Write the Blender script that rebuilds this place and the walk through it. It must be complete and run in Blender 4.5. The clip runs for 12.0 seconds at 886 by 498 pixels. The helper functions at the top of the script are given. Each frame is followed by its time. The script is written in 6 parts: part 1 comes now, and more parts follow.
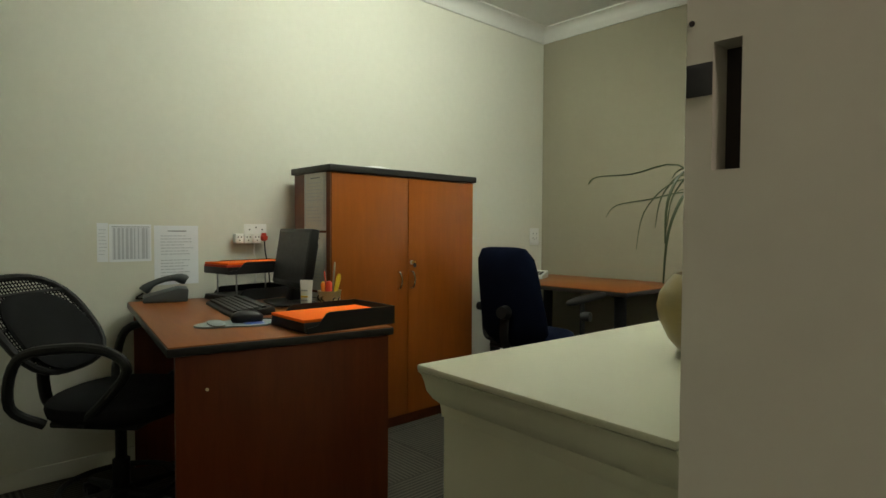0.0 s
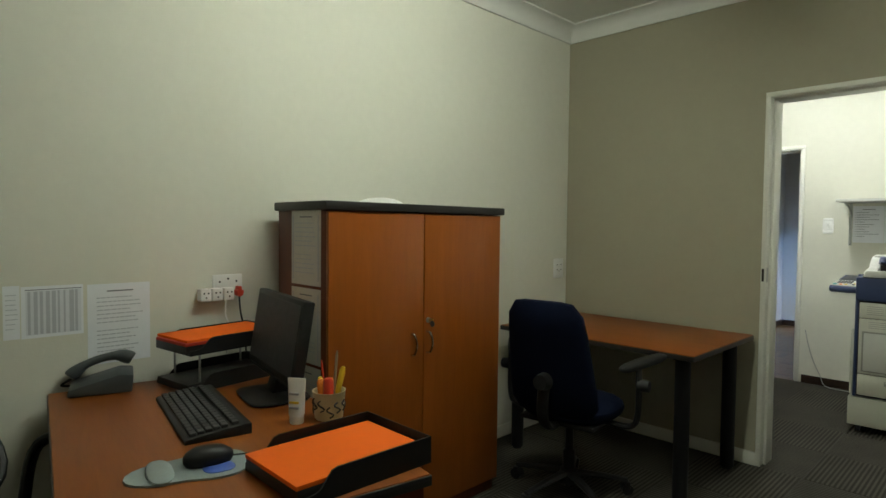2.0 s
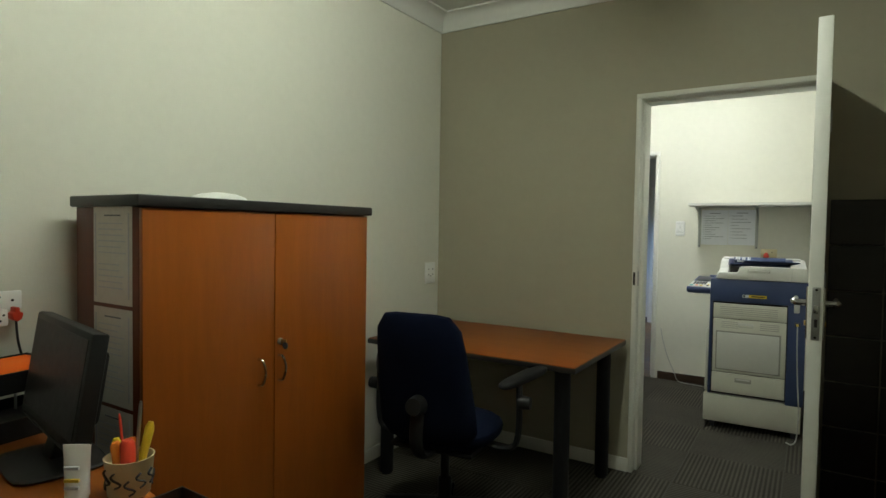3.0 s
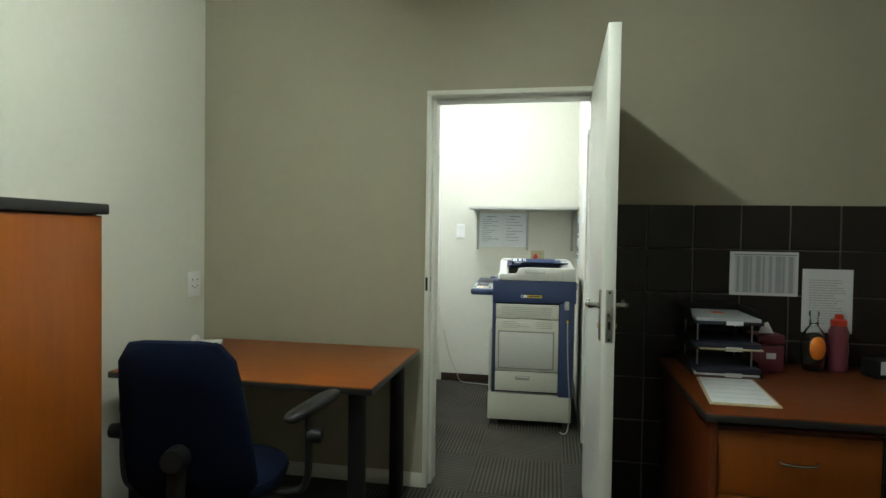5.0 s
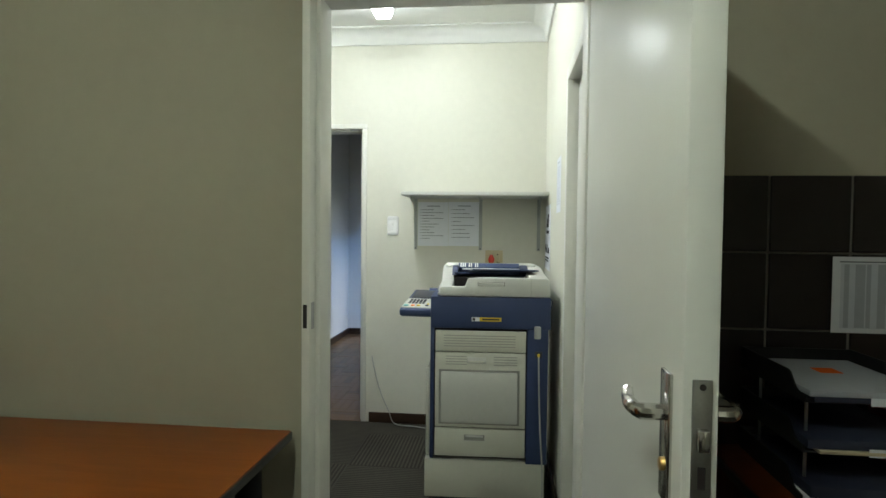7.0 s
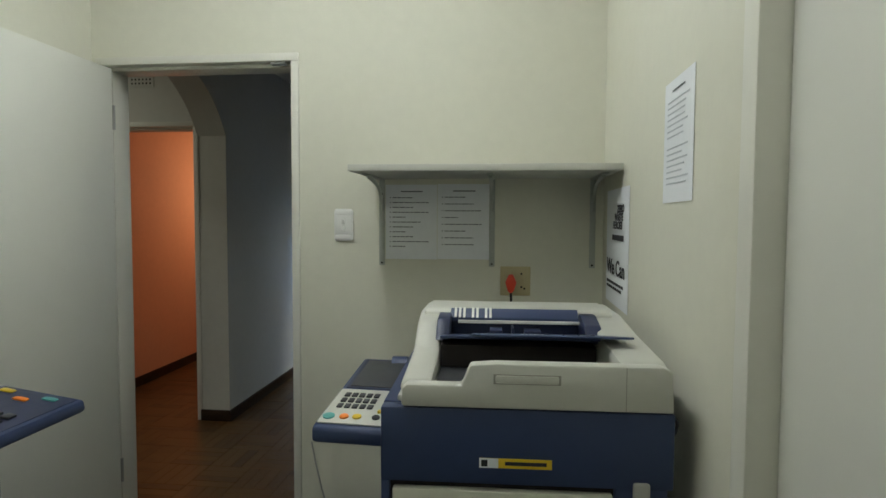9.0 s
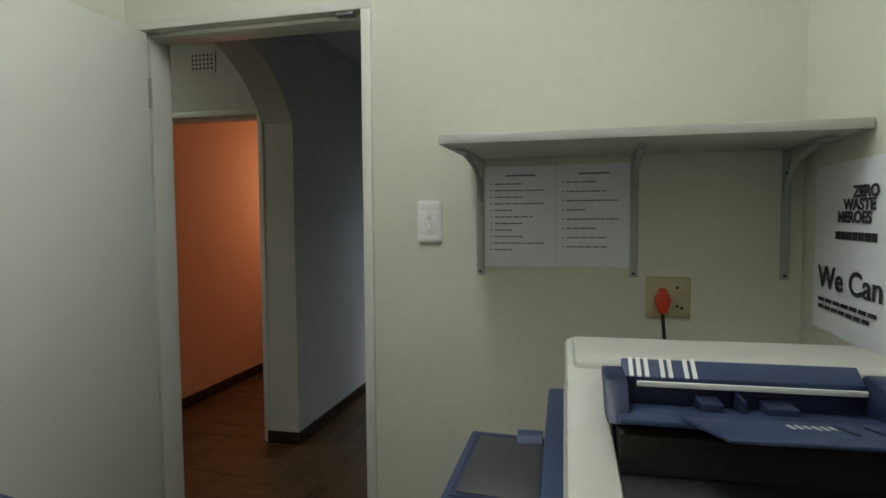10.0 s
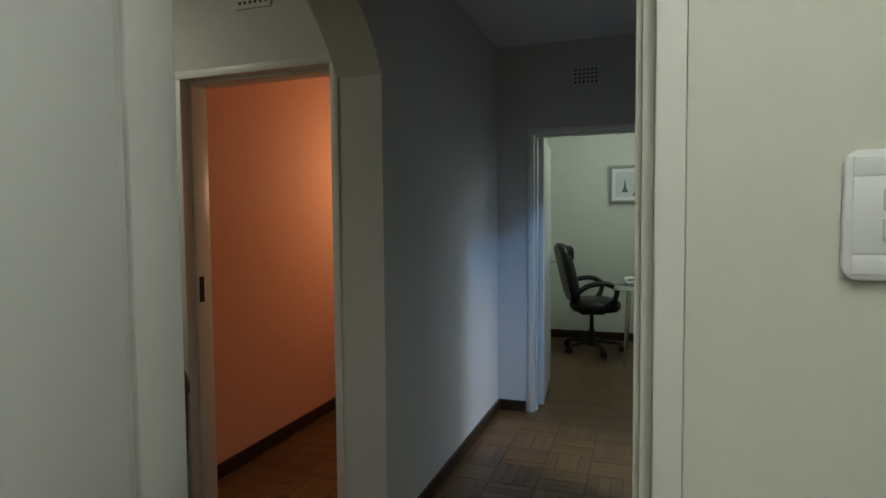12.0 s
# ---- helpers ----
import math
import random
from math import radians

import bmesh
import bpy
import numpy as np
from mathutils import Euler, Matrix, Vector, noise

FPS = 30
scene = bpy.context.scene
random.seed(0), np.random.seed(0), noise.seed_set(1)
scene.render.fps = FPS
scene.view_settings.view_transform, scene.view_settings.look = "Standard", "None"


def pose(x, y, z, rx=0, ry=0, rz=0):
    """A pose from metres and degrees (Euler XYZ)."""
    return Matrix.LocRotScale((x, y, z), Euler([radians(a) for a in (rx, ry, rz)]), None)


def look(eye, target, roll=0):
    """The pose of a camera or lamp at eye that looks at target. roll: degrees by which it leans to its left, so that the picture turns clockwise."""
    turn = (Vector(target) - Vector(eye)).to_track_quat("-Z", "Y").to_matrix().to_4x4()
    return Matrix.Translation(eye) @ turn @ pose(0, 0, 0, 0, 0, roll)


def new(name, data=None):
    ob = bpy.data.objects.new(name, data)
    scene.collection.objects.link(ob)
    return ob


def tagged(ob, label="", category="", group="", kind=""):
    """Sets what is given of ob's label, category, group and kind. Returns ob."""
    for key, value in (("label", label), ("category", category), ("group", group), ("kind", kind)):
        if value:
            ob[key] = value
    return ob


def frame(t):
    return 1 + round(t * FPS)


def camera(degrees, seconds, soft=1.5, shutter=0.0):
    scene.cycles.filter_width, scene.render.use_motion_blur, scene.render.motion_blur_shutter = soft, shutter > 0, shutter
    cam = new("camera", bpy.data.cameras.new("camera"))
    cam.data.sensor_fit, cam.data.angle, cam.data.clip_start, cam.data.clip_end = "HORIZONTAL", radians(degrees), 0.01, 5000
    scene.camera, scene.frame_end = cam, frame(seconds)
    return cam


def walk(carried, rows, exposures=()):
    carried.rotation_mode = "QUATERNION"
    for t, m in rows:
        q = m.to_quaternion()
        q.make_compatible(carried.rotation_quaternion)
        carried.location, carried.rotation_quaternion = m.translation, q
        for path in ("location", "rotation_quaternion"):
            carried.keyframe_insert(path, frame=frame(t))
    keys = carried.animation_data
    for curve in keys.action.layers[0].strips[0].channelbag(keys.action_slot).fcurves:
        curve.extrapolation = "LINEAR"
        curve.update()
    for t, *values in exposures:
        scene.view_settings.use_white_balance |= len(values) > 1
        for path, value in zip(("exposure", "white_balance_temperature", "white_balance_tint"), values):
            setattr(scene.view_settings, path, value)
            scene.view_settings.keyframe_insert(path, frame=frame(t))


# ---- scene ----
cam = camera(74.7, 12.0)
PATH = [
    (0, (2.948, -3.84, 1.088), (1.483, -2.481, 1.023), 0.3),
    (0.5, (2.765, -3.723, 1.158), (1.288, -2.375, 1.086), 0.5),
    (1, (2.638, -3.629, 1.272), (1.138, -2.308, 1.202), 0.4),
    (1.5, (2.473, -3.565, 1.291), (0.972, -2.246, 1.218), 0.3),
    (2, (2.312, -3.509, 1.319), (0.889, -2.105, 1.242), 0.6),
    (2.5, (2.193, -3.356, 1.327), (0.926, -1.81, 1.246), 0.9),
    (3, (2.085, -3.233, 1.328), (1.015, -1.544, 1.257), 0.9),
    (3.5, (1.98, -3.115, 1.35), (1.135, -1.303, 1.278), 1.2),
    (3.7, (1.931, -3.067, 1.337), (1.192, -1.209, 1.277), 1.1),
    (5.3, (1.908, -2.874, 1.331), (1.591, -0.901, 1.274), 0.8),
    (5.5, (1.906, -2.751, 1.338), (1.62, -0.772, 1.277), 0.7),
    (6, (1.902, -2.447, 1.32), (1.64, -0.465, 1.262), 0.6),
    (6.5, (1.866, -2.099, 1.33), (1.632, -0.114, 1.267), 0.5),
    (7, (1.865, -1.674, 1.33), (1.654, 0.313, 1.266), 0.6),
    (7.2, (1.859, -1.507, 1.337), (1.647, 0.481, 1.262), 0.4),
    (8.8, (1.787, -0.201, 1.38), (1.562, 1.784, 1.283), 0.5),
    (9, (1.767, -0.054, 1.386), (1.543, 1.931, 1.282), 0.3),
    (9.2, (1.75, 0.073, 1.383), (1.522, 2.058, 1.28), 0.4),
    (9.5, (1.696, 0.274, 1.389), (1.432, 2.254, 1.281), 0.1),
    (10, (1.568, 0.511, 1.374), (1.093, 2.45, 1.263), -0.4),
    (10.5, (1.412, 0.753, 1.357), (0.774, 2.646, 1.255), -0.6),
    (11.2, (1.152, 1.132, 1.371), (0.481, 3.014, 1.265), -0.5),
    (11.6, (1.006, 1.327, 1.371), (0.341, 3.21, 1.264), -0.3),
    (12, (0.88, 1.547, 1.359), (0.219, 3.432, 1.256), -0.5),
]
walk(cam, [(t, look(eye, target, roll)) for t, eye, target, roll in PATH], exposures=[(0.0, 1.38, 6600, 10), (0.5, 1.25, 6550, 10), (1.5, 1.1, 6500, 10), (2.5, 1.0, 6450, 10), (3.5, 1.1, 6400, 10), (5.5, 1.56, 5950, 10), (6.5, 1.22, 6000, 10), (7.0, 1.08, 6150, 10), (8.8, 0.35, 6450, 10), (9.5, 0.1, 6450, 10), (11.0, 0.08, 6450, 10), (12.0, 0.3, 6450, 10)])  # the clip's camera stops down in the bright copy room

# ---- world and light ----
world = bpy.data.worlds.new("sky")
scene.world = world
world.use_nodes = True
_wn = world.node_tree
_sky = _wn.nodes.new("ShaderNodeTexSky")
_sky.sky_type, _sky.sun_disc = "NISHITA", False
_sky.sun_elevation, _sky.sun_rotation = radians(35), radians(120)
_wn.links.new(_sky.outputs["Color"], _wn.nodes["Background"].inputs["Color"])
_wn.nodes["Background"].inputs["Strength"].default_value = 0.05
sun = new("sun", bpy.data.lights.new("sun", "SUN"))
sun.data.energy, sun.data.angle, sun.data.color = 0.5, radians(14), (1.0, 0.97, 0.92)
sun.matrix_world = look((20, -8, 18), (0, 0, 0))

TUBE_OFFICE = 45.0       # radiance of the fluorescent tubes
TUBE_COPY = 18.6
TUBE_FAR = 42.0


def area_lamp(name, eye, target, sx, sy, watts, colour):
    ob = new(name, bpy.data.lights.new(name, "AREA"))
    ob.data.shape, ob.data.size, ob.data.size_y = "RECTANGLE", sx, sy
    ob.data.energy, ob.data.color = watts, colour
    ob.matrix_world = look(eye, target)
    return ob


# daylight that falls through the glazed door of the corridor
area_lamp("skylight", (2.6, 3.70, 2.96), (-0.1, 5.3, 0.9), 0.18, 0.18, 24, (0.20, 0.46, 1.0))
# warm wall lamp of the peach room, warm ceiling lamp of the entrance
area_lamp("warm_wall_light", (-0.40, 5.65, 1.80), (-1.24, 5.0, 1.35), 0.16, 0.16, 6.2, (1.0, 0.66, 0.40))
area_lamp("entrance_light", (3.62, -3.75, 2.60), (3.5, -3.75, 0.0), 0.3, 0.3, 3.2, (1.0, 0.82, 0.68))
# fill light added in the side wing to brighten the hall, no known source
area_lamp("hall_light", (-1.55, 2.95, 2.46), (-1.3, 2.95, 0.0), 0.25, 0.25, 3.9, (0.98, 1.0, 0.84))

# ---- materials ----


def mat(name, colour, rough=0.5, metal=0.0, vary=0.06, scale=8.0, bump=0.0, bscale=120.0, spec=0.5, coat=0.0, trans=0.0, emit=0.0, ior=1.45, stain=0.0):
    m = bpy.data.materials.new(name)
    m.use_nodes = True
    nt = m.node_tree
    b = nt.nodes["Principled BSDF"]
    b.inputs["Roughness"].default_value = rough
    b.inputs["Metallic"].default_value = metal
    b.inputs["Specular IOR Level"].default_value = spec
    b.inputs["Coat Weight"].default_value = coat
    b.inputs["Transmission Weight"].default_value = trans
    b.inputs["IOR"].default_value = ior
    col = (*colour, 1)
    b.inputs["Base Color"].default_value = col
    if emit:
        b.inputs["Emission Color"].default_value = col
        b.inputs["Emission Strength"].default_value = emit
    if vary or bump:
        geo = nt.nodes.new("ShaderNodeNewGeometry")
    if vary:
        big = nt.nodes.new("ShaderNodeTexNoise")
        big.inputs["Scale"].default_value, big.inputs["Detail"].default_value = scale * 0.2, 3
        fine = nt.nodes.new("ShaderNodeTexNoise")
        fine.inputs["Scale"].default_value, fine.inputs["Detail"].default_value = scale * 6, 4
        add = nt.nodes.new("ShaderNodeMath")
        add.operation = "ADD"
        nt.links.new(geo.outputs["Position"], big.inputs["Vector"])
        nt.links.new(geo.outputs["Position"], fine.inputs["Vector"])
        nt.links.new(big.outputs["Fac"], add.inputs[0])
        nt.links.new(fine.outputs["Fac"], add.inputs[1])
        rng = nt.nodes.new("ShaderNodeMapRange")
        rng.inputs["From Min"].default_value, rng.inputs["From Max"].default_value = 0.6, 1.4
        rng.inputs["To Min"].default_value, rng.inputs["To Max"].default_value = 1 - vary, 1 + vary
        nt.links.new(add.outputs[0], rng.inputs["Value"])
        mul = nt.nodes.new("ShaderNodeMix")
        mul.data_type, mul.blend_type = "RGBA", "MULTIPLY"
        mul.inputs["Factor"].default_value = 1.0
        mul.inputs["A"].default_value = col
        nt.links.new(rng.outputs["Result"], mul.inputs["B"])
        out = mul.outputs["Result"]
        if stain:
            st = nt.nodes.new("ShaderNodeTexNoise")
            st.inputs["Scale"].default_value, st.inputs["Detail"].default_value = 2.6, 6
            nt.links.new(geo.outputs["Position"], st.inputs["Vector"])
            r2 = nt.nodes.new("ShaderNodeMapRange")
            r2.inputs["From Min"].default_value, r2.inputs["From Max"].default_value = 0.56, 0.75
            r2.inputs["To Min"].default_value, r2.inputs["To Max"].default_value = 0.0, stain
            nt.links.new(st.outputs["Fac"], r2.inputs["Value"])
            mx = nt.nodes.new("ShaderNodeMix")
            mx.data_type = "RGBA"
            mx.inputs["B"].default_value = (colour[0] * 0.75, colour[1] * 0.68, colour[2] * 0.5, 1)
            nt.links.new(r2.outputs["Result"], mx.inputs["Factor"])
            nt.links.new(out, mx.inputs["A"])
            out = mx.outputs["Result"]
        nt.links.new(out, b.inputs["Base Color"])
        rr = nt.nodes.new("ShaderNodeMapRange")
        rr.inputs["To Min"].default_value, rr.inputs["To Max"].default_value = max(0, rough - 0.07), min(1, rough + 0.07)
        nt.links.new(fine.outputs["Fac"], rr.inputs["Value"])
        nt.links.new(rr.outputs["Result"], b.inputs["Roughness"])
    if bump:
        n = nt.nodes.new("ShaderNodeTexNoise")
        n.inputs["Scale"].default_value, n.inputs["Detail"].default_value = bscale, 3
        nt.links.new(geo.outputs["Position"], n.inputs["Vector"])
        bp = nt.nodes.new("ShaderNodeBump")
        bp.inputs["Strength"].default_value, bp.inputs["Distance"].default_value = bump, 0.004
        nt.links.new(n.outputs["Fac"], bp.inputs["Height"])
        nt.links.new(bp.outputs["Normal"], b.inputs["Normal"])
    return m


def wood(name, dark, light, axis="Z", rough=0.35, stretch=9.0, coat=0.05, spec=0.28, piece=0.0):
    """Veneer or board whose grain runs along one object axis."""
    m = bpy.data.materials.new(name)
    m.use_nodes = True
    nt = m.node_tree
    b = nt.nodes["Principled BSDF"]
    tc = nt.nodes.new("ShaderNodeTexCoord")
    mp = nt.nodes.new("ShaderNodeMapping")
    mp.inputs["Scale"].default_value = tuple(1.0 if a == axis else stretch for a in "XYZ")
    nt.links.new(tc.outputs["Object"], mp.inputs["Vector"])
    n1 = nt.nodes.new("ShaderNodeTexNoise")
    n1.inputs["Scale"].default_value, n1.inputs["Detail"].default_value, n1.inputs["Distortion"].default_value = 3.0, 5, 0.8
    n2 = nt.nodes.new("ShaderNodeTexNoise")
    n2.inputs["Scale"].default_value, n2.inputs["Detail"].default_value = 22.0, 3
    nt.links.new(mp.outputs["Vector"], n1.inputs["Vector"])
    nt.links.new(mp.outputs["Vector"], n2.inputs["Vector"])
    add = nt.nodes.new("ShaderNodeMath")
    add.operation = "MULTIPLY_ADD"
    add.inputs[1].default_value = 0.35
    nt.links.new(n2.outputs["Fac"], add.inputs[0])
    nt.links.new(n1.outputs["Fac"], add.inputs[2])
    val = add.outputs[0]
    if piece:
        info = nt.nodes.new("ShaderNodeObjectInfo")
        isl = nt.nodes.new("ShaderNodeNewGeometry")
        sm = nt.nodes.new("ShaderNodeMath")
        sm.operation = "ADD"
        nt.links.new(info.outputs["Random"], sm.inputs[0])
        nt.links.new(isl.outputs["Random Per Island"], sm.inputs[1])
        fr = nt.nodes.new("ShaderNodeMath")
        fr.operation = "FRACT"
        nt.links.new(sm.outputs[0], fr.inputs[0])
        a2 = nt.nodes.new("ShaderNodeMath")
        a2.operation = "MULTIPLY_ADD"
        a2.inputs[1].default_value = piece
        nt.links.new(fr.outputs[0], a2.inputs[0])
        nt.links.new(val, a2.inputs[2])
        val = a2.outputs[0]
    rp = nt.nodes.new("ShaderNodeValToRGB")
    rp.color_ramp.elements[0].position, rp.color_ramp.elements[1].position = 0.42, 0.95 + piece
    rp.color_ramp.elements[0].color, rp.color_ramp.elements[1].color = (*dark, 1), (*light, 1)
    nt.links.new(val, rp.inputs["Fac"])
    nt.links.new(rp.outputs["Color"], b.inputs["Base Color"])
    b.inputs["Roughness"].default_value = rough
    b.inputs["Coat Weight"].default_value = coat
    b.inputs["Coat Roughness"].default_value = 0.25
    b.inputs["Specular IOR Level"].default_value = spec
    bp = nt.nodes.new("ShaderNodeBump")
    bp.inputs["Strength"].default_value, bp.inputs["Distance"].default_value = 0.12, 0.002
    nt.links.new(n2.outputs["Fac"], bp.inputs["Height"])
    nt.links.new(bp.outputs["Normal"], b.inputs["Normal"])
    return m


def carpet():
    """Ribbed carpet tile: loops in rows along the tile's own x."""
    m = bpy.data.materials.new("ribbed_carpet")
    m.use_nodes = True
    nt = m.node_tree
    b = nt.nodes["Principled BSDF"]
    tc = nt.nodes.new("ShaderNodeTexCoord")
    w = nt.nodes.new("ShaderNodeTexWave")
    w.bands_direction, w.wave_profile = "Y", "SIN"
    w.inputs["Scale"].default_value, w.inputs["Distortion"].default_value = 14.5, 0.6
    w.inputs["Detail Scale"].default_value, w.inputs["Detail"].default_value = 6.0, 2
    nt.links.new(tc.outputs["Object"], w.inputs["Vector"])
    n = nt.nodes.new("ShaderNodeTexNoise")
    n.inputs["Scale"].default_value, n.inputs["Detail"].default_value = 260, 4
    nt.links.new(tc.outputs["Object"], n.inputs["Vector"])
    n2 = nt.nodes.new("ShaderNodeTexNoise")
    n2.inputs["Scale"].default_value, n2.inputs["Detail"].default_value = 3.0, 3
    g = nt.nodes.new("ShaderNodeNewGeometry")
    nt.links.new(g.outputs["Position"], n2.inputs["Vector"])
    rp = nt.nodes.new("ShaderNodeValToRGB")
    rp.color_ramp.elements[0].position, rp.color_ramp.elements[1].position = 0.3, 0.75
    rp.color_ramp.elements[0].color, rp.color_ramp.elements[1].color = (0.042, 0.038, 0.030, 1), (0.094, 0.086, 0.068, 1)
    mixv = nt.nodes.new("ShaderNodeMath")
    mixv.operation = "MULTIPLY_ADD"
    mixv.inputs[1].default_value, mixv.inputs[2].default_value = 0.3, -0.15
    nt.links.new(n.outputs["Fac"], mixv.inputs[0])
    ad = nt.nodes.new("ShaderNodeMath")
    ad.operation = "ADD"
    nt.links.new(w.outputs["Fac"], ad.inputs[0])
    nt.links.new(mixv.outputs[0], ad.inputs[1])
    nt.links.new(ad.outputs[0], rp.inputs["Fac"])
    mul = nt.nodes.new("ShaderNodeMix")
    mul.data_type, mul.blend_type = "RGBA", "MULTIPLY"
    mul.inputs["Factor"].default_value = 0.5
    nt.links.new(rp.outputs["Color"], mul.inputs["A"])
    nt.links.new(n2.outputs["Fac"], mul.inputs["B"])
    nt.links.new(mul.outputs["Result"], b.inputs["Base Color"])
    b.inputs["Roughness"].default_value = 0.95
    b.inputs["Specular IOR Level"].default_value = 0.1
    bp = nt.nodes.new("ShaderNodeBump")
    bp.inputs["Strength"].default_value, bp.inputs["Distance"].default_value = 0.6, 0.004
    nt.links.new(ad.outputs[0], bp.inputs["Height"])
    nt.links.new(bp.outputs["Normal"], b.inputs["Normal"])
    return m


WHITE_WALL = mat("white_wall_paint", (0.68, 0.67, 0.58), 0.72, vary=0.03, scale=4, bump=0.12, bscale=90, spec=0.25, stain=0.06)
TAUPE_WALL = mat("taupe_wall_paint", (0.350, 0.322, 0.240), 0.72, vary=0.03, scale=4, bump=0.12, bscale=90, spec=0.25)
CREAM_WALL = mat("cream_wall_paint", (0.69, 0.68, 0.58), 0.68, vary=0.03, scale=4, bump=0.12, bscale=90, spec=0.3, stain=0.10)
HALL_WALL = mat("hall_wall_paint", (0.58, 0.575, 0.53), 0.75, vary=0.04, scale=4, bump=0.12, bscale=90, spec=0.2)
ORANGE_WALL = mat("peach_wall_paint", (0.68, 0.36, 0.22), 0.7, vary=0.04, scale=4, bump=0.1, bscale=90, spec=0.2)
OFFICE_WALL = mat("pale_office_paint", (0.66, 0.69, 0.62), 0.7, vary=0.03, scale=4, bump=0.1, bscale=90, spec=0.2)
CEILING = mat("ceiling_paint", (0.72, 0.72, 0.68), 0.8, vary=0.03, scale=3, bump=0.08, bscale=60, spec=0.2)
GLOSS_WHITE = mat("white_enamel", (0.70, 0.70, 0.64), 0.34, vary=0.015, scale=2, spec=0.45)
FRAME_WHITE = mat("frame_enamel", (0.69, 0.68, 0.61), 0.38, vary=0.02, scale=3, spec=0.4)
CABINET_WHITE = mat("matt_white_lacquer", (0.53, 0.515, 0.395), 0.62, vary=0.02, scale=3, spec=0.25)
CARPET = carpet()
UNDERLAY = mat("carpet_backing", (0.035, 0.035, 0.035), 0.95, vary=0.1)
PARQUET = wood("parquet_block", (0.050, 0.024, 0.009), (0.126, 0.064, 0.021), "X", 0.36, 6, 0.2, piece=0.55)
PARQUET_BED = mat("parquet_joint", (0.045, 0.025, 0.012), 0.8, vary=0.1)
DARK_SKIRT = wood("dark_stained_skirting", (0.018, 0.010, 0.006), (0.05, 0.028, 0.016), "X", 0.35, 8)
CHERRY = wood("cherry_veneer", (0.222, 0.056, 0.006), (0.265, 0.070, 0.008), "Z", 0.33, 9)
CHERRY_TOP = wood("cherry_laminate_top", (0.190, 0.049, 0.005), (0.245, 0.068, 0.008), "X", 0.42, 9)
CHERRY_RED = wood("red_cherry_laminate", (0.108, 0.024, 0.004), (0.148, 0.035, 0.006), "X", 0.40, 9)
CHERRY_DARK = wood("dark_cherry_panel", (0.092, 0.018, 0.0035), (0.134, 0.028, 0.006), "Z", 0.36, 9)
BLACK_EDGE = mat("black_edging", (0.018, 0.017, 0.016), 0.42, vary=0.15, scale=20)
BLACK_PLASTIC = mat("black_plastic", (0.012, 0.012, 0.012), 0.46, vary=0.15, scale=25, bump=0.05, bscale=400, spec=0.35)
BLACK_METAL = mat("black_powder_coat", (0.010, 0.010, 0.010), 0.55, vary=0.12, scale=20, spec=0.25)
BLACK_FABRIC = mat("black_fabric", (0.014, 0.014, 0.015), 0.95, vary=0.2, scale=40, bump=0.5, bscale=500, spec=0.1)
BLUE_FABRIC = mat("navy_fabric", (0.0045, 0.0075, 0.021), 0.95, vary=0.18, scale=40, bump=0.5, bscale=450, spec=0.1)
BLACK_LEATHER = mat("black_leather", (0.014, 0.014, 0.016), 0.36, vary=0.15, scale=30, bump=0.3, bscale=140)
SCREEN = mat("dark_screen", (0.012, 0.012, 0.014), 0.5, vary=0.05)
CHROME = mat("chrome", (0.62, 0.61, 0.58), 0.18, 1.0, vary=0.05, scale=30)
STEEL = mat("brushed_steel", (0.42, 0.42, 0.41), 0.36, 1.0, vary=0.1, scale=40)
BRACKET_GREY = mat("pale_powder_coat", (0.42, 0.44, 0.41), 0.42, vary=0.06, scale=30)
SEAM_GREY = mat("plastic_seam", (0.30, 0.295, 0.26), 0.6, vary=0.06)
INK_PALE = mat("pale_print", (0.68, 0.70, 0.74), 0.85, vary=0.05)
NAVY_FOLDER = mat("navy_card_folder", (0.030, 0.034, 0.060), 0.6, vary=0.1)
BRASS = mat("brass", (0.60, 0.40, 0.14), 0.3, 1.0, vary=0.08)
# near-black for holes, slots and screws, and for shade under the copier tray
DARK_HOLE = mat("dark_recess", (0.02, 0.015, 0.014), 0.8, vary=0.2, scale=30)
PAPER = mat("paper", (0.80, 0.82, 0.85), 0.85, vary=0.03, scale=6, spec=0.1)
INK = mat("grey_print", (0.17, 0.18, 0.20), 0.85, vary=0.05)
INK_LIGHT = mat("light_print", (0.47, 0.49, 0.53), 0.85, vary=0.05)
BLACK_INK = mat("black_print", (0.03, 0.03, 0.035), 0.8, vary=0.05)
ORANGE_PAPER = mat("orange_paper", (0.82, 0.135, 0.012), 0.75, vary=0.04, scale=8, spec=0.15)
RED_FOLDER = mat("red_card", (0.45, 0.03, 0.012), 0.7, vary=0.08)
CREAM_CARD = mat("cream_card", (0.60, 0.50, 0.33), 0.8, vary=0.05)
WHITE_PLASTIC = mat("white_plastic", (0.82, 0.82, 0.79), 0.32, vary=0.03)
GREY_PLASTIC = mat("warm_grey_plastic", (0.55, 0.545, 0.455), 0.42, vary=0.03, bump=0.04, bscale=500)
PALE_PLASTIC = mat("pale_grey_plastic", (0.55, 0.55, 0.50), 0.38, vary=0.03, bump=0.04, bscale=500)
BLUE_PLASTIC = mat("slate_blue_plastic", (0.033, 0.051, 0.122), 0.42, vary=0.05, bump=0.05, bscale=500)
DARK_BLUE = mat("dark_blue_plastic", (0.022, 0.030, 0.075), 0.4, vary=0.05)
DARK_GREY = mat("dark_grey_plastic", (0.045, 0.047, 0.052), 0.45, vary=0.08, bump=0.05, bscale=500)
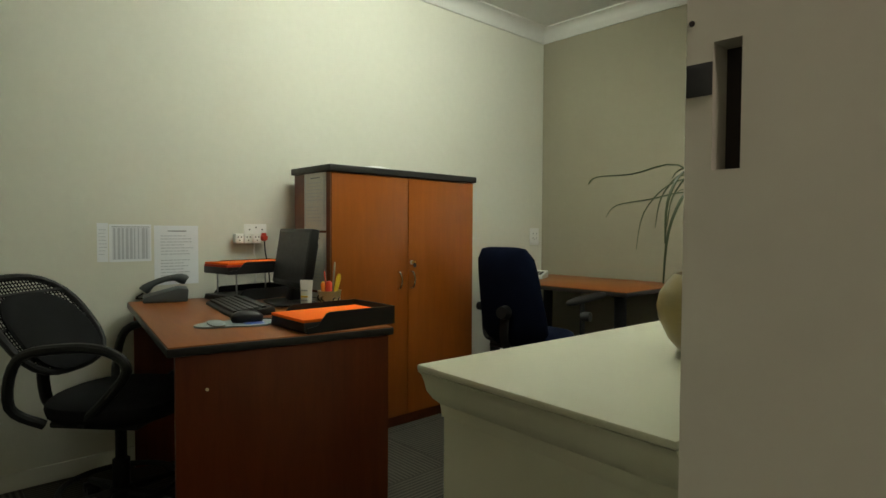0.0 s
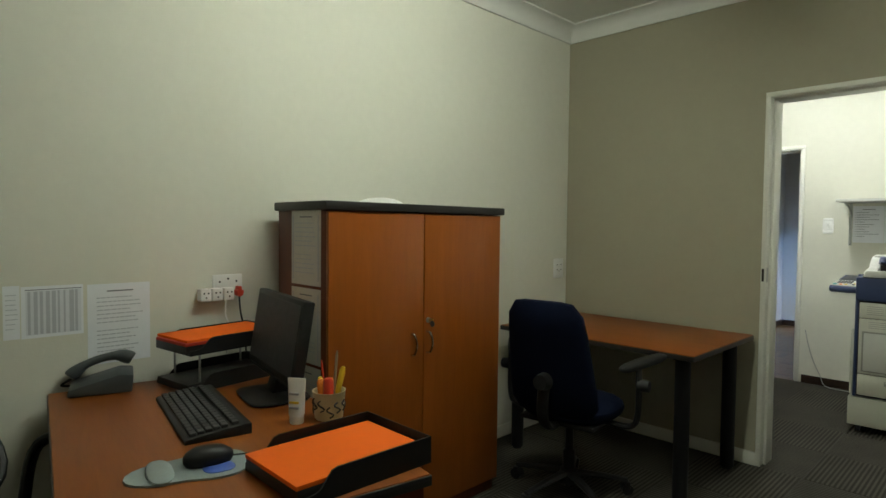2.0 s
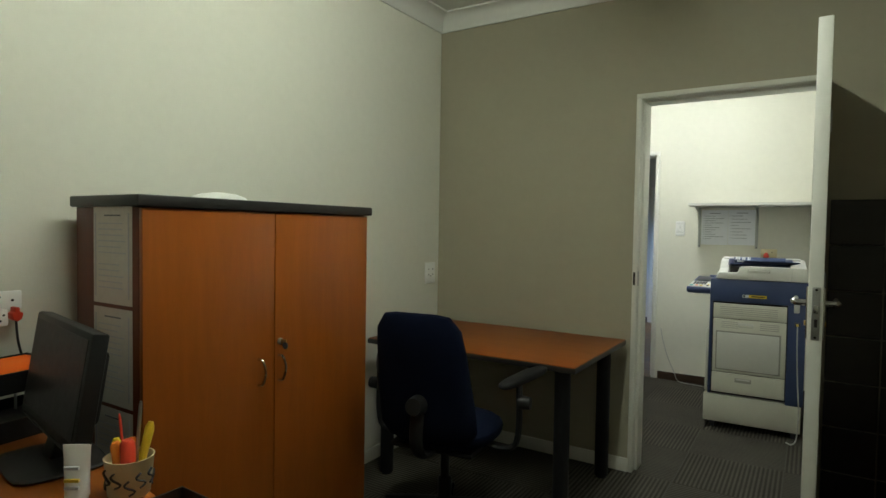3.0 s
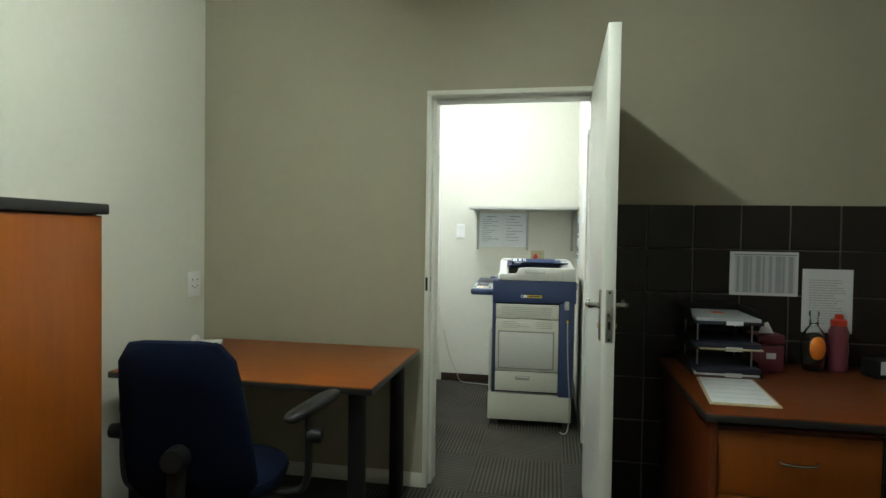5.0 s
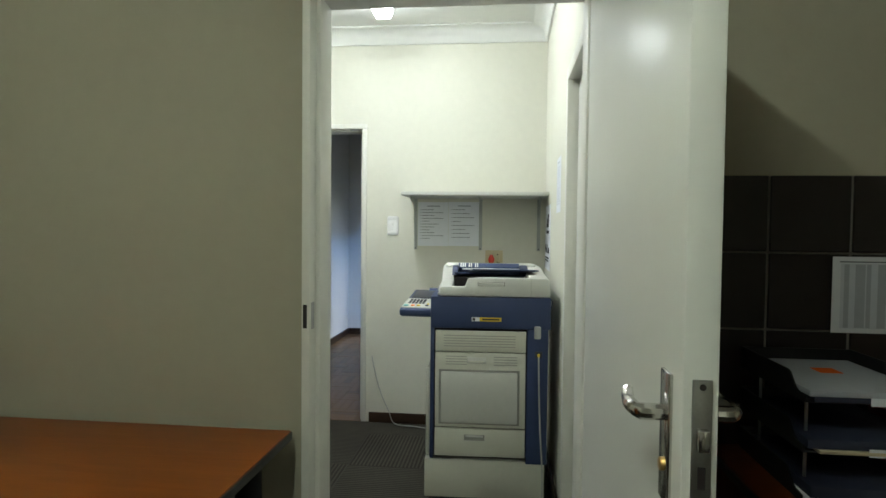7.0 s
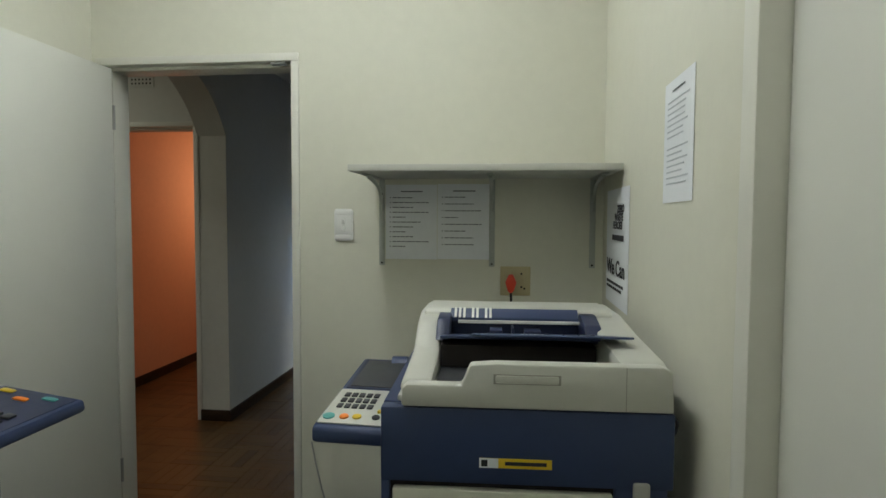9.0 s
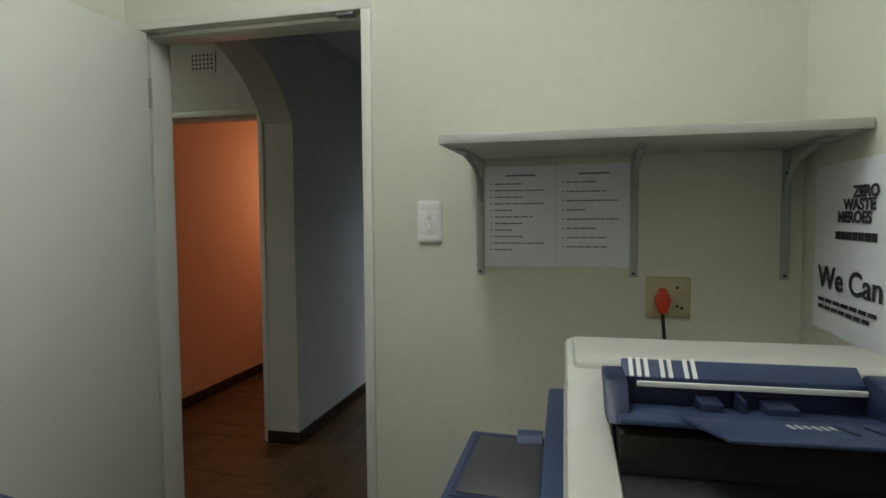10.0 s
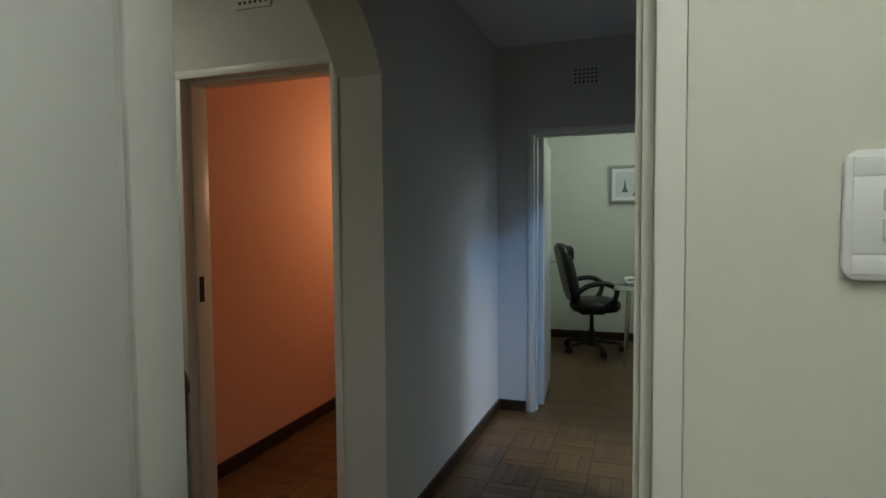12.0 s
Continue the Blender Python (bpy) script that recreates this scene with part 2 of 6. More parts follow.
PHONE_GREY = mat("charcoal_plastic", (0.05, 0.058, 0.060), 0.4, vary=0.06)
YELLOW = mat("yellow_plastic", (0.72, 0.50, 0.03), 0.4, vary=0.05)
ORANGE = mat("orange_plastic", (0.80, 0.22, 0.02), 0.4, vary=0.05)
RED = mat("red_plastic", (0.60, 0.05, 0.02), 0.4, vary=0.05)
PINK = mat("rose_plastic", (0.17, 0.038, 0.058), 0.3, vary=0.08, scale=18)
TEAL = mat("teal_key", (0.10, 0.38, 0.36), 0.4, vary=0.03)
CREAM_POT = mat("cream_ceramic", (0.66, 0.55, 0.33), 0.3, vary=0.05)
OLIVE_POT = mat("olive_glazed_ceramic", (0.25, 0.188, 0.066), 0.34, vary=0.12, scale=10, bump=0.05, bscale=60)
SOIL = mat("soil_and_bark", (0.07, 0.042, 0.022), 0.95, vary=0.3, scale=40, bump=0.8, bscale=160)
TRUNK = mat("palm_trunk", (0.11, 0.075, 0.035), 0.9, vary=0.25, scale=40, bump=0.8, bscale=120)
LEAF = mat("palm_leaf", (0.045, 0.075, 0.020), 0.5, vary=0.25, scale=15)
DARK_TILE = mat("dark_brown_glazed_tile", (0.016, 0.0115, 0.010), 0.34, vary=0.12, scale=3, bump=0.02, bscale=30)
GROUT = mat("grey_grout", (0.24, 0.22, 0.19), 0.9, vary=0.1, scale=30)
BEIGE_PLATE = mat("beige_plastic", (0.52, 0.46, 0.27), 0.4, vary=0.04)
PAD = mat("grey_mouse_pad", (0.22, 0.26, 0.26), 0.55, vary=0.12, scale=30)
BIN_GREEN = mat("dark_green_plastic", (0.016, 0.022, 0.016), 0.5, vary=0.15, scale=12)
GEL_BLUE = mat("blue_gel", (0.06, 0.11, 0.42), 0.3, vary=0.05)
GLASS = mat("clear_glass", (0.92, 0.97, 0.95), 0.03, vary=0, trans=1.0)
FROST = mat("window_glass", (0.95, 0.97, 1.0), 0.02, vary=0, trans=1.0)
SLEEVE = mat("plastic_sleeve_paper", (0.58, 0.57, 0.52), 0.35, vary=0.08, scale=10)
CORD_GREY = mat("grey_cord", (0.38, 0.38, 0.36), 0.5, vary=0.05)
PICTURE = mat("picture_print", (0.62, 0.66, 0.68), 0.5, vary=0.2, scale=12)
PICTURE_DARK = mat("picture_dark_print", (0.10, 0.12, 0.11), 0.5, vary=0.4, scale=25)
GROUND = mat("outdoor_paving", (0.25, 0.24, 0.22), 0.9, vary=0.15, scale=2, bump=0.3)
TUBE_A = mat("lit_tube_office", (0.93, 1.0, 0.86), 0.4, vary=0, emit=TUBE_OFFICE)
TUBE_B = mat("lit_tube_copy_room", (0.95, 1.0, 1.0), 0.4, vary=0, emit=TUBE_COPY)
TUBE_C = mat("lit_tube_far_office", (0.90, 1.0, 0.92), 0.4, vary=0, emit=TUBE_FAR)

# ---- mesh tools ----


def box(x0, x1, y0, y1, z0, z1, bev=0.0, bm=None, seg=2):
    bm = bm or bmesh.new()
    r = bmesh.ops.create_cube(bm, size=1.0, matrix=Matrix.Translation(((x0 + x1) / 2, (y0 + y1) / 2, (z0 + z1) / 2)) @ Matrix.Diagonal((abs(x1 - x0), abs(y1 - y0), abs(z1 - z0), 1)))
    if bev:
        es = list({e for v in r["verts"] for e in v.link_edges})
        bmesh.ops.bevel(bm, geom=es, offset=bev, segments=seg, affect="EDGES", profile=0.5)
    return bm


def tube(pts, r, n=10, bm=None, flat=1.0):
    """A round (or flattened) rod along points; r may be a list."""
    bm = bm or bmesh.new()
    pts = [Vector(p) for p in pts]
    rs = r if isinstance(r, (list, tuple)) else [r] * len(pts)
    rings, side = [], None
    for i, p in enumerate(pts):
        d = (pts[min(i + 1, len(pts) - 1)] - pts[max(i - 1, 0)]).normalized()
        if side is None:
            side = d.cross(Vector((0, 0, 1)))
            if side.length < 1e-3:
                side = Vector((1, 0, 0))
        side = (side - d * side.dot(d)).normalized()
        up = d.cross(side)
        rings.append([bm.verts.new(p + (side * math.cos(a) + up * math.sin(a) * flat) * rs[i]) for a in [2 * math.pi * k / n for k in range(n)]])
    for a, b in zip(rings, rings[1:]):
        for k in range(n):
            bm.faces.new((a[k], a[(k + 1) % n], b[(k + 1) % n], b[k]))
    bm.faces.new(list(reversed(rings[0])))
    bm.faces.new(rings[-1])
    return bm


def lathe(prof, n=32, bm=None, at=(0, 0, 0)):
    """A turned solid from (radius, height) points, closed at both ends."""
    bm = bm or bmesh.new()
    rings = [[bm.verts.new((at[0] + r * math.cos(2 * math.pi * k / n), at[1] + r * math.sin(2 * math.pi * k / n), at[2] + z)) for k in range(n)] for r, z in prof]
    for a, b in zip(rings, rings[1:]):
        for k in range(n):
            bm.faces.new((a[k], a[(k + 1) % n], b[(k + 1) % n], b[k]))
    bm.faces.new(list(reversed(rings[0])))
    bm.faces.new(rings[-1])
    return bm


def prism(poly, axis, a, b, bev=0.0, bm=None):
    """A polygon in the plane across an axis, pulled from a to b."""
    bm = bm or bmesh.new()
    put = {"x": lambda p, q, w: (w, p, q), "y": lambda p, q, w: (p, w, q), "z": lambda p, q, w: (p, q, w)}[axis]
    lo = [bm.verts.new(put(p, q, a)) for p, q in poly]
    hi = [bm.verts.new(put(p, q, b)) for p, q in poly]
    n = len(poly)
    fs = [bm.faces.new((lo[i], lo[(i + 1) % n], hi[(i + 1) % n], hi[i])) for i in range(n)]
    fs += [bm.faces.new(list(reversed(lo))), bm.faces.new(hi)]
    bmesh.ops.recalc_face_normals(bm, faces=fs)
    if bev:
        bmesh.ops.bevel(bm, geom=list({e for f in fs for e in f.edges}), offset=bev, segments=2, affect="EDGES", profile=0.5)
    return bm


def smooth_path(pts, n=6):
    """Catmull-Rom through points."""
    pts = [Vector(p) for p in pts]
    out = []
    for i in range(len(pts) - 1):
        p0, p1, p2, p3 = pts[max(i - 1, 0)], pts[i], pts[i + 1], pts[min(i + 2, len(pts) - 1)]
        for k in range(n):
            t = k / n
            out.append(0.5 * (2 * p1 + (p2 - p0) * t + (2 * p0 - 5 * p1 + 4 * p2 - p3) * t * t + (3 * p1 - p0 - 3 * p2 + p3) * t ** 3))
    return out + [pts[-1]]


def mesh_of(name, bm, material, angle=35):
    bmesh.ops.recalc_face_normals(bm, faces=bm.faces)
    lim = radians(angle)
    for e in bm.edges:
        e.smooth = len(e.link_faces) == 2 and e.calc_face_angle(9) < lim
    for f in bm.faces:
        f.smooth = True
    me = bpy.data.meshes.new(name)
    bm.to_mesh(me)
    bm.free()
    me.materials.append(material)
    return me


def part(name, bm, material, parent, label=""):
    ob = new(name, mesh_of(name, bm, material))
    ob.parent = parent
    return tagged(ob, label) if label else ob


def thing(name, x, y, z, rz=0, label="", category="", group=""):
    ob = new(name)
    ob.empty_display_size = 0.1
    ob.matrix_basis = pose(x, y, z, 0, 0, rz)
    return tagged(ob, label, category, group)


def solid(name, bm, material, label, category, group=""):
    """A thing that is one mesh."""
    return tagged(new(name, mesh_of(name, bm, material)), label, category, group)


def setting(name, bm, material, label="", category=""):
    return tagged(new(name, mesh_of(name, bm, material)), label, category, "", "structure")


def pierced(spans_a, spans_z, holes, axis, w0, w1):
    """A wall along an axis (x or y) with rectangular holes (a0, a1, z0, z1) right through its thickness w0..w1."""
    ca = sorted({*spans_a, *[h[0] for h in holes], *[h[1] for h in holes]})
    cz = sorted({*spans_z, *[h[2] for h in holes], *[h[3] for h in holes]})
    full = lambda i, k: 0 <= i < len(ca) - 1 and 0 <= k < len(cz) - 1 and not any(h[0] <= (ca[i] + ca[i + 1]) / 2 <= h[1] and h[2] <= (cz[k] + cz[k + 1]) / 2 <= h[3] for h in holes)
    bm = bmesh.new()
    at = (lambda a, w, z: (a, w, z)) if axis == "x" else (lambda a, w, z: (w, a, z))
    quad = lambda *c: bm.faces.new([bm.verts.new(at(*p)) for p in c])
    for i in range(len(ca) - 1):
        for k in range(len(cz) - 1):
            if not full(i, k):
                continue
            a0, a1, z0, z1 = ca[i], ca[i + 1], cz[k], cz[k + 1]
            for w in (w0, w1):
                quad((a0, w, z0), (a1, w, z0), (a1, w, z1), (a0, w, z1))
            if not full(i - 1, k):
                quad((a0, w0, z0), (a0, w1, z0), (a0, w1, z1), (a0, w0, z1))
            if not full(i + 1, k):
                quad((a1, w0, z0), (a1, w1, z0), (a1, w1, z1), (a1, w0, z1))
            if not full(i, k - 1):
                quad((a0, w0, z0), (a1, w0, z0), (a1, w1, z0), (a0, w1, z0))
            if not full(i, k + 1):
                quad((a0, w0, z1), (a1, w0, z1), (a1, w1, z1), (a0, w1, z1))
    bmesh.ops.remove_doubles(bm, verts=bm.verts, dist=1e-5)
    return bm


def lettering(name, text, size, m, material, parent, bold=0.0):
    cu = bpy.data.curves.new(name, "FONT")
    cu.body, cu.size, cu.align_x, cu.extrude, cu.offset = text, size, "LEFT", 0.0004, bold
    tmp = new(name, cu)
    me = bpy.data.meshes.new_from_object(tmp.evaluated_get(bpy.context.evaluated_depsgraph_get()))
    bpy.data.objects.remove(tmp)
    me.materials.append(material)
    ob = new(name, me)
    ob.matrix_basis = m
    ob.parent = parent
    return ob

# ---- the large structure ----
H1, H2, H3 = 2.70, 2.68, 2.54          # ceiling heights: office, copy room, hall

setting("wall_west", pierced((-4.7, 2.238), (0, 2.72), [], "y", -0.15, 0.0), WHITE_WALL, "white painted plaster wall of the office")
setting("wall_taupe", pierced((0.0, 4.3), (0, 2.72), [(1.280, 2.12, 0, 2.055)], "x", 0.0, 0.13), TAUPE_WALL, "taupe painted plaster wall with a doorway")
setting("copy_room_lining", pierced((0.0, 2.13), (0, 2.70), [(1.280, 2.12, 0, 2.055)], "x", 0.132, 0.145), CREAM_WALL, "cream painted back of the office wall")
setting("wall_south", pierced((-0.15, 4.3), (0, 2.72), [], "x", -4.85, -4.7), WHITE_WALL, "white painted plaster wall")
setting("wall_entrance", pierced((-4.7, -2.3), (0, 2.72), [(-4.25, -3.376, 0, 2.06)], "y", 2.775, 2.93), WHITE_WALL, "white painted wall with the entrance doorway")
setting("wall_return", pierced((2.93, 4.3), (0, 2.72), [], "x", -2.44, -2.30), WHITE_WALL, "white painted return wall")
setting("wall_east", pierced((-4.85, 0.13), (0, 2.72), [], "y", 4.3, 4.45), TAUPE_WALL, "taupe painted plaster wall")
setting("wall_copy_east", pierced((0.145, 2.238), (0, 2.70), [(0.16, 0.875, 0, 2.0)], "y", 2.13, 2.28), CREAM_WALL, "cream painted wall with a recessed door")
setting("wall_copy_west_lining", pierced((0.145, 2.238), (0, 2.70), [], "y", 0.003, 0.02), CREAM_WALL, "cream painted wall beside the copiers")
setting("wall_copy_north", pierced((-0.15, 2.28), (0, 2.70), [(0.055, 0.921, 0, 2.04)], "x", 2.238, 2.35), CREAM_WALL, "cream painted wall with a doorway to the hall")
setting("hall_lining", pierced((-2.4, 1.05), (0, 2.56), [(0.055, 0.921, 0, 2.04)], "x", 2.353, 2.37), HALL_WALL, "dim painted hall wall")
setting("wall_hall_west", pierced((2.37, 3.655), (0, 2.56), [], "y", -2.5, -2.4), HALL_WALL, "dim painted hall wall")
setting("wall_hall_north", pierced((-2.4, -0.31), (0, 2.56), [(-1.115, -0.31, 0, 2.012)], "x", 3.655, 3.785), HALL_WALL, "dim painted hall wall with a doorway")
setting("wall_corridor_west", pierced((3.655, 5.54), (0, 2.56), [], "y", -0.31, -0.11), HALL_WALL, "painted corridor wall and pier")
setting("wall_corridor_north", pierced((-0.31, 1.18), (0, 2.56), [(0.125, 0.95, 0, 1.960)], "x", 5.54, 5.66), HALL_WALL, "dim corridor end wall with a doorway")
setting("wall_corridor_east", pierced((2.37, 5.54), (0, 2.56), [(4.25, 5.05, 0.0, 2.05)], "y", 1.05, 1.18), HALL_WALL, "corridor wall with a glazed garden door")
setting("wall_peach_west", pierced((3.785, 6.6), (0, 2.56), [], "y", -1.36, -1.24), ORANGE_WALL, "peach painted wall in warm lamplight")
setting("wall_peach_east", pierced((3.785, 6.6), (0, 2.56), [], "y", -0.325, -0.313), ORANGE_WALL, "peach painted wall in warm lamplight")
setting("wall_peach_north", pierced((-1.24, -0.325), (0, 2.56), [], "x", 6.6, 6.7), ORANGE_WALL, "peach painted wall in warm lamplight")
setting("wall_office_west", pierced((5.66, 8.2), (0, 2.56), [], "y", -0.30, -0.20), OFFICE_WALL, "pale painted office wall")
setting("wall_office_north", pierced((-0.30, 2.7), (0, 2.56), [], "x", 8.2, 8.32), OFFICE_WALL, "pale painted office wall")
setting("wall_office_east", pierced((5.66, 8.2), (0, 2.56), [], "y", 2.6, 2.7), OFFICE_WALL, "pale painted office wall")
setting("wall_office_south", pierced((1.18, 2.7), (0, 2.56), [], "x", 5.54, 5.66), OFFICE_WALL, "pale painted office wall")

# arch between hall and corridor: a flat segment that springs from the pier
_c, _s, _z0 = 0.642, 0.38, 1.930
_R = (_c * _c + _s * _s) / (2 * _s)
_arch = [(3.0125 + _c * k / 14, _z0 + math.sqrt(_R * _R - (_c * k / 14) ** 2) - (_R - _s)) for k in range(-14, 15)]
setting("arch", prism([(2.37, 2.56)] + [(2.37, _z0)] + _arch[1:-1] + [(3.655, _z0), (3.655, 2.56)], "x", -0.31, -0.11), HALL_WALL, "plastered flat arch over the hall")

setting("ceiling", box(-0.15, 4.45, -4.85, 0.13, H1, H1 + 0.1), CEILING, "white painted office ceiling")
setting("ceiling_copy_room", box(-0.15, 2.28, 0.13, 2.35, H2, H2 + 0.1), CEILING, "white painted copy room ceiling")
setting("ceiling_hall", box(-2.5, 1.18, 2.35, 6.7, H3, H3 + 0.1), CEILING, "dim white hall ceiling")
setting("ceiling_far_office", box(1.18, 2.7, 5.54, 8.32, H3, H3 + 0.1), CEILING, "white office ceiling")
setting("ceiling_far_office_west", box(-0.3, 1.18, 6.7, 8.32, H3, H3 + 0.1), CEILING, "white office ceiling")
setting("ground", box(-300, 300, -300, 300, -0.12, -0.05), GROUND, "plain paved ground outside")
FLOOR = setting("floor", box(-0.15, 4.45, -4.85, 2.24, -0.05, -0.002), UNDERLAY, "ribbed grey carpet tile floor")
FLOOR_HALL = setting("floor_hall", box(-2.5, 2.7, 2.24, 8.32, -0.05, -0.004), PARQUET_BED, "brown wooden parquet floor")


def cornice(name, x0, x1, y0, y1, z, d=0.085):
    """Coved cornice round a room."""
    cove = [(0, 0), (0, -d), (0.012, -d), (0.018, -d * 0.86)] + [(0.018 + (d - 0.03) * (1 - math.cos(a)), -d * 0.84 + (d * 0.84 - 0.012) * math.sin(a)) for a in [radians(15 * k) for k in range(1, 7)]] + [(d, -0.010), (d, 0)]
    bm = bmesh.new()
    prism([(y1 - p, z + q) for p, q in cove], "x", x0, x1, bm=bm)
    prism([(y0 + p, z + q) for p, q in cove], "x", x0, x1, bm=bm)
    prism([(x0 + p, z + q) for p, q in cove], "y", y0, y1, bm=bm)
    prism([(x1 - p, z + q) for p, q in cove], "y", y0, y1, bm=bm)
    return setting(name, bm, CEILING, "white coved plaster cornice")


cornice("cornice_office", 0.0, 4.3, -4.7, 0.0, H1 - 0.001, 0.10)
cornice("cornice_copy_room", 0.02, 2.13, 0.145, 2.238, H2 - 0.001, 0.10)


def skirting(name, runs, h, t, material, label):
    """Boards along walls: (x0, x1, y0, y1) footprints."""
    bm = bmesh.new()
    for x0, x1, y0, y1 in runs:
        box(x0, x1, y0, y1, 0.0, h, 0.004, bm)
    return setting(name, bm, material, label)


skirting("baseboard_office", [(0, 0.014, -4.7, -0.014), (0.014, 1.27, -0.014, 0.0)], 0.075, 0.014, FRAME_WHITE, "low white painted skirting board")
skirting("baseboard_copy_room", [(0.945, 2.13, 2.224, 2.238), (2.116, 2.13, 0.93, 2.224)], 0.07, 0.014, DARK_SKIRT, "dark stained skirting board")
skirting("baseboard_hall", [(-0.31, -0.11, 3.639, 3.655), (-0.11, -0.094, 3.639, 5.54), (-0.094, 0.09, 5.524, 5.54), (-2.4, -1.12, 3.639, 3.655)], 0.075, 0.016, DARK_SKIRT, "dark stained skirting board")
skirting("baseboard_peach_room", [(-1.24, -1.224, 3.80, 6.6)], 0.08, 0.016, DARK_SKIRT, "dark stained skirting board")
skirting("baseboard_far_office", [(-0.2, 2.6, 8.184, 8.2), (-0.2, -0.184, 6.55, 8.184)], 0.09, 0.016, DARK_SKIRT, "dark stained skirting board")


def frame_x(name, xa, xb, zt, y0, y1, face=0.03, stop=None, material=None, head=None):
    """Pressed steel door frame in a wall along x: clear width xa..xb, clear height zt."""
    material = material or FRAME_WHITE
    ob = tagged(new(name), "white enamelled steel door frame", "door frame", "", "structure")
    for a, b in ((xa - face, xa), (xb, xb + face)):
        part("jamb", box(a, b, y0, y1, 0.0, zt, 0.003), material, ob)
    part("head", box(xa - face, xb + face, y0, y1, zt, zt + (head or face), 0.003), material, ob)
    if stop:
        s0, s1 = stop
        part("rebate", box(xa, xa + 0.014, s0, s1, 0, zt - 0.014, 0.002), material, ob)
        part("rebate", box(xb - 0.014, xb, s0, s1, 0, zt - 0.014, 0.002), material, ob)
        part("rebate", box(xa, xb, s0, s1, zt - 0.014, zt, 0.002), material, ob)
    return ob


F1 = frame_x("door_frame_1", 1.292, 2.108, 2.043, -0.010, 0.155, 0.025, (0.045, 0.155))
part("strike_plate", box(1.2915, 1.2945, 0.004, 0.026, 1.03, 1.11), STEEL, F1, "worn steel strike plate")
part("strike_plate", box(1.272, 1.284, -0.0115, -0.0095, 1.035, 1.105), DARK_HOLE, F1, "dark worn latch slot")
F2 = frame_x("door_frame_2", 0.073, 0.888, 2.018, 2.231, 2.378, 0.032, (2.275, 2.378))
part("rebate", box(0.866, 0.8738, 2.300, 2.377, 0, 2.003, 0.002), FRAME_WHITE, F2)
part("closer_bracket", box(0.80, 0.86, 2.24, 2.27, 2.007, 2.0175, 0.002), STEEL, F2, "small steel catch on the door head")
F3 = frame_x("door_frame_3", -1.100, -0.337, 1.994, 3.647, 3.797, 0.034, (3.70, 3.797))
part("strike_plate", box(-1.1005, -1.084, 3.715, 3.745, 0.98, 1.10), DARK_HOLE, F3, "dark latch slot")
F4 = frame_x("door_frame_4", 0.148, 0.925, 1.930, 5.53, 5.67, 0.042, (5.58, 5.615))
# entrance jamb with its strike box
F5 = tagged(new("door_frame_5"), "white enamelled steel entrance door frame", "door frame", "", "structure")
part("jamb", pierced((2.748, 2.945), (0, 2.09), [(2.768, 2.788, 1.133, 1.226)], "x", -3.405, -3.380), FRAME_WHITE, F5)
part("jamb", box(2.757, 2.945, -4.25, -4.227, 0, 2.09, 0.003), FRAME_WHITE, F5)
part("head", box(2.757, 2.945, -4.227, -3.405, 2.06, 2.09, 0.003), FRAME_WHITE, F5)
part("strike_box", box(2.764, 2.792, -3.379, -3.3765, 1.128, 1.231), DARK_HOLE, F5, "dark strike recess in the jamb")
part("strike_lip", box(2.749, 2.768, -3.4072, -3.4052, 1.188, 1.212, 0.0005), DARK_GREY, F5, "worn dark strike lip")
part("screw", lathe([(0.0022, 0), (0.0022, 0.001)], 10, at=(0, 0, 0)), DARK_HOLE, F5).matrix_basis = pose(2.752, -3.4052, 1.243, 90)


def lever(parent, x, y, z, side, reach, m=1.0):
    """A door lever with its long back plate on a leaf face across x; side: -1 or 1, the way it stands out; reach: the lever's way along y."""
    p = part("back_plate", box(x, x + side * 0.006, y - 0.021, y + 0.021, z - 0.12, z + 0.055, 0.002), CHROME, parent, "polished steel lever plate")
    part("lever", tube(smooth_path([(x + side * 0.004, y, z), (x + side * 0.036, y, z), (x + side * 0.044, y + reach * 0.25, z + 0.002), (x + side * 0.042, y + reach * 0.7, z + 0.001), (x + side * 0.038, y + reach, z + 0.008)], 5), [0.011] * 6 + [0.010] * 7 + [0.009] * 5 + [0.008] * 3, 10), CHROME, parent, "polished steel door lever")
    part("cylinder", lathe([(0.009, 0), (0.009, 0.004), (0.007, 0.005)], 14), BRASS, parent).matrix_basis = pose(x + side * 0.006, y, z - 0.07, 0, 90 * side)


# office door, open a quarter turn
D1 = tagged(new("door_1"), "white enamelled door leaf standing open", "door", "", "structure")
D1.matrix_basis = Matrix.Translation((2.130, -0.006, 0)) @ pose(0, 0, 0, 0, 0, -0.6) @ Matrix.Translation((-2.130, 0.006, 0))
part("leaf", box(2.093, 2.136, -0.945, -0.012, 0.012, 2.042, 0.003), GLOSS_WHITE, D1)
lever(D1, 2.093, -0.885, 1.093, -1, 0.075)
lever(D1, 2.136, -0.885, 1.093, 1, 0.075)
FP = part("lock_plate", box(2.104, 2.128, -0.9475, -0.9452, 0.975, 1.152, 0.001), STEEL, D1, "steel lock face plate")
part("latch_bolt", box(2.109, 2.123, -0.958, -0.9475, 1.066, 1.093, 0.002), CHROME, FP)
part("bolt_slot", box(2.112, 2.121, -0.9490, -0.9476, 1.018, 1.045), DARK_HOLE, FP)
for zz in (0.984, 1.143):
    part("screw", lathe([(0.004, 0), (0.004, 0.001)], 10), DARK_HOLE, FP).matrix_basis = pose(2.116, -0.9476, zz, 90)
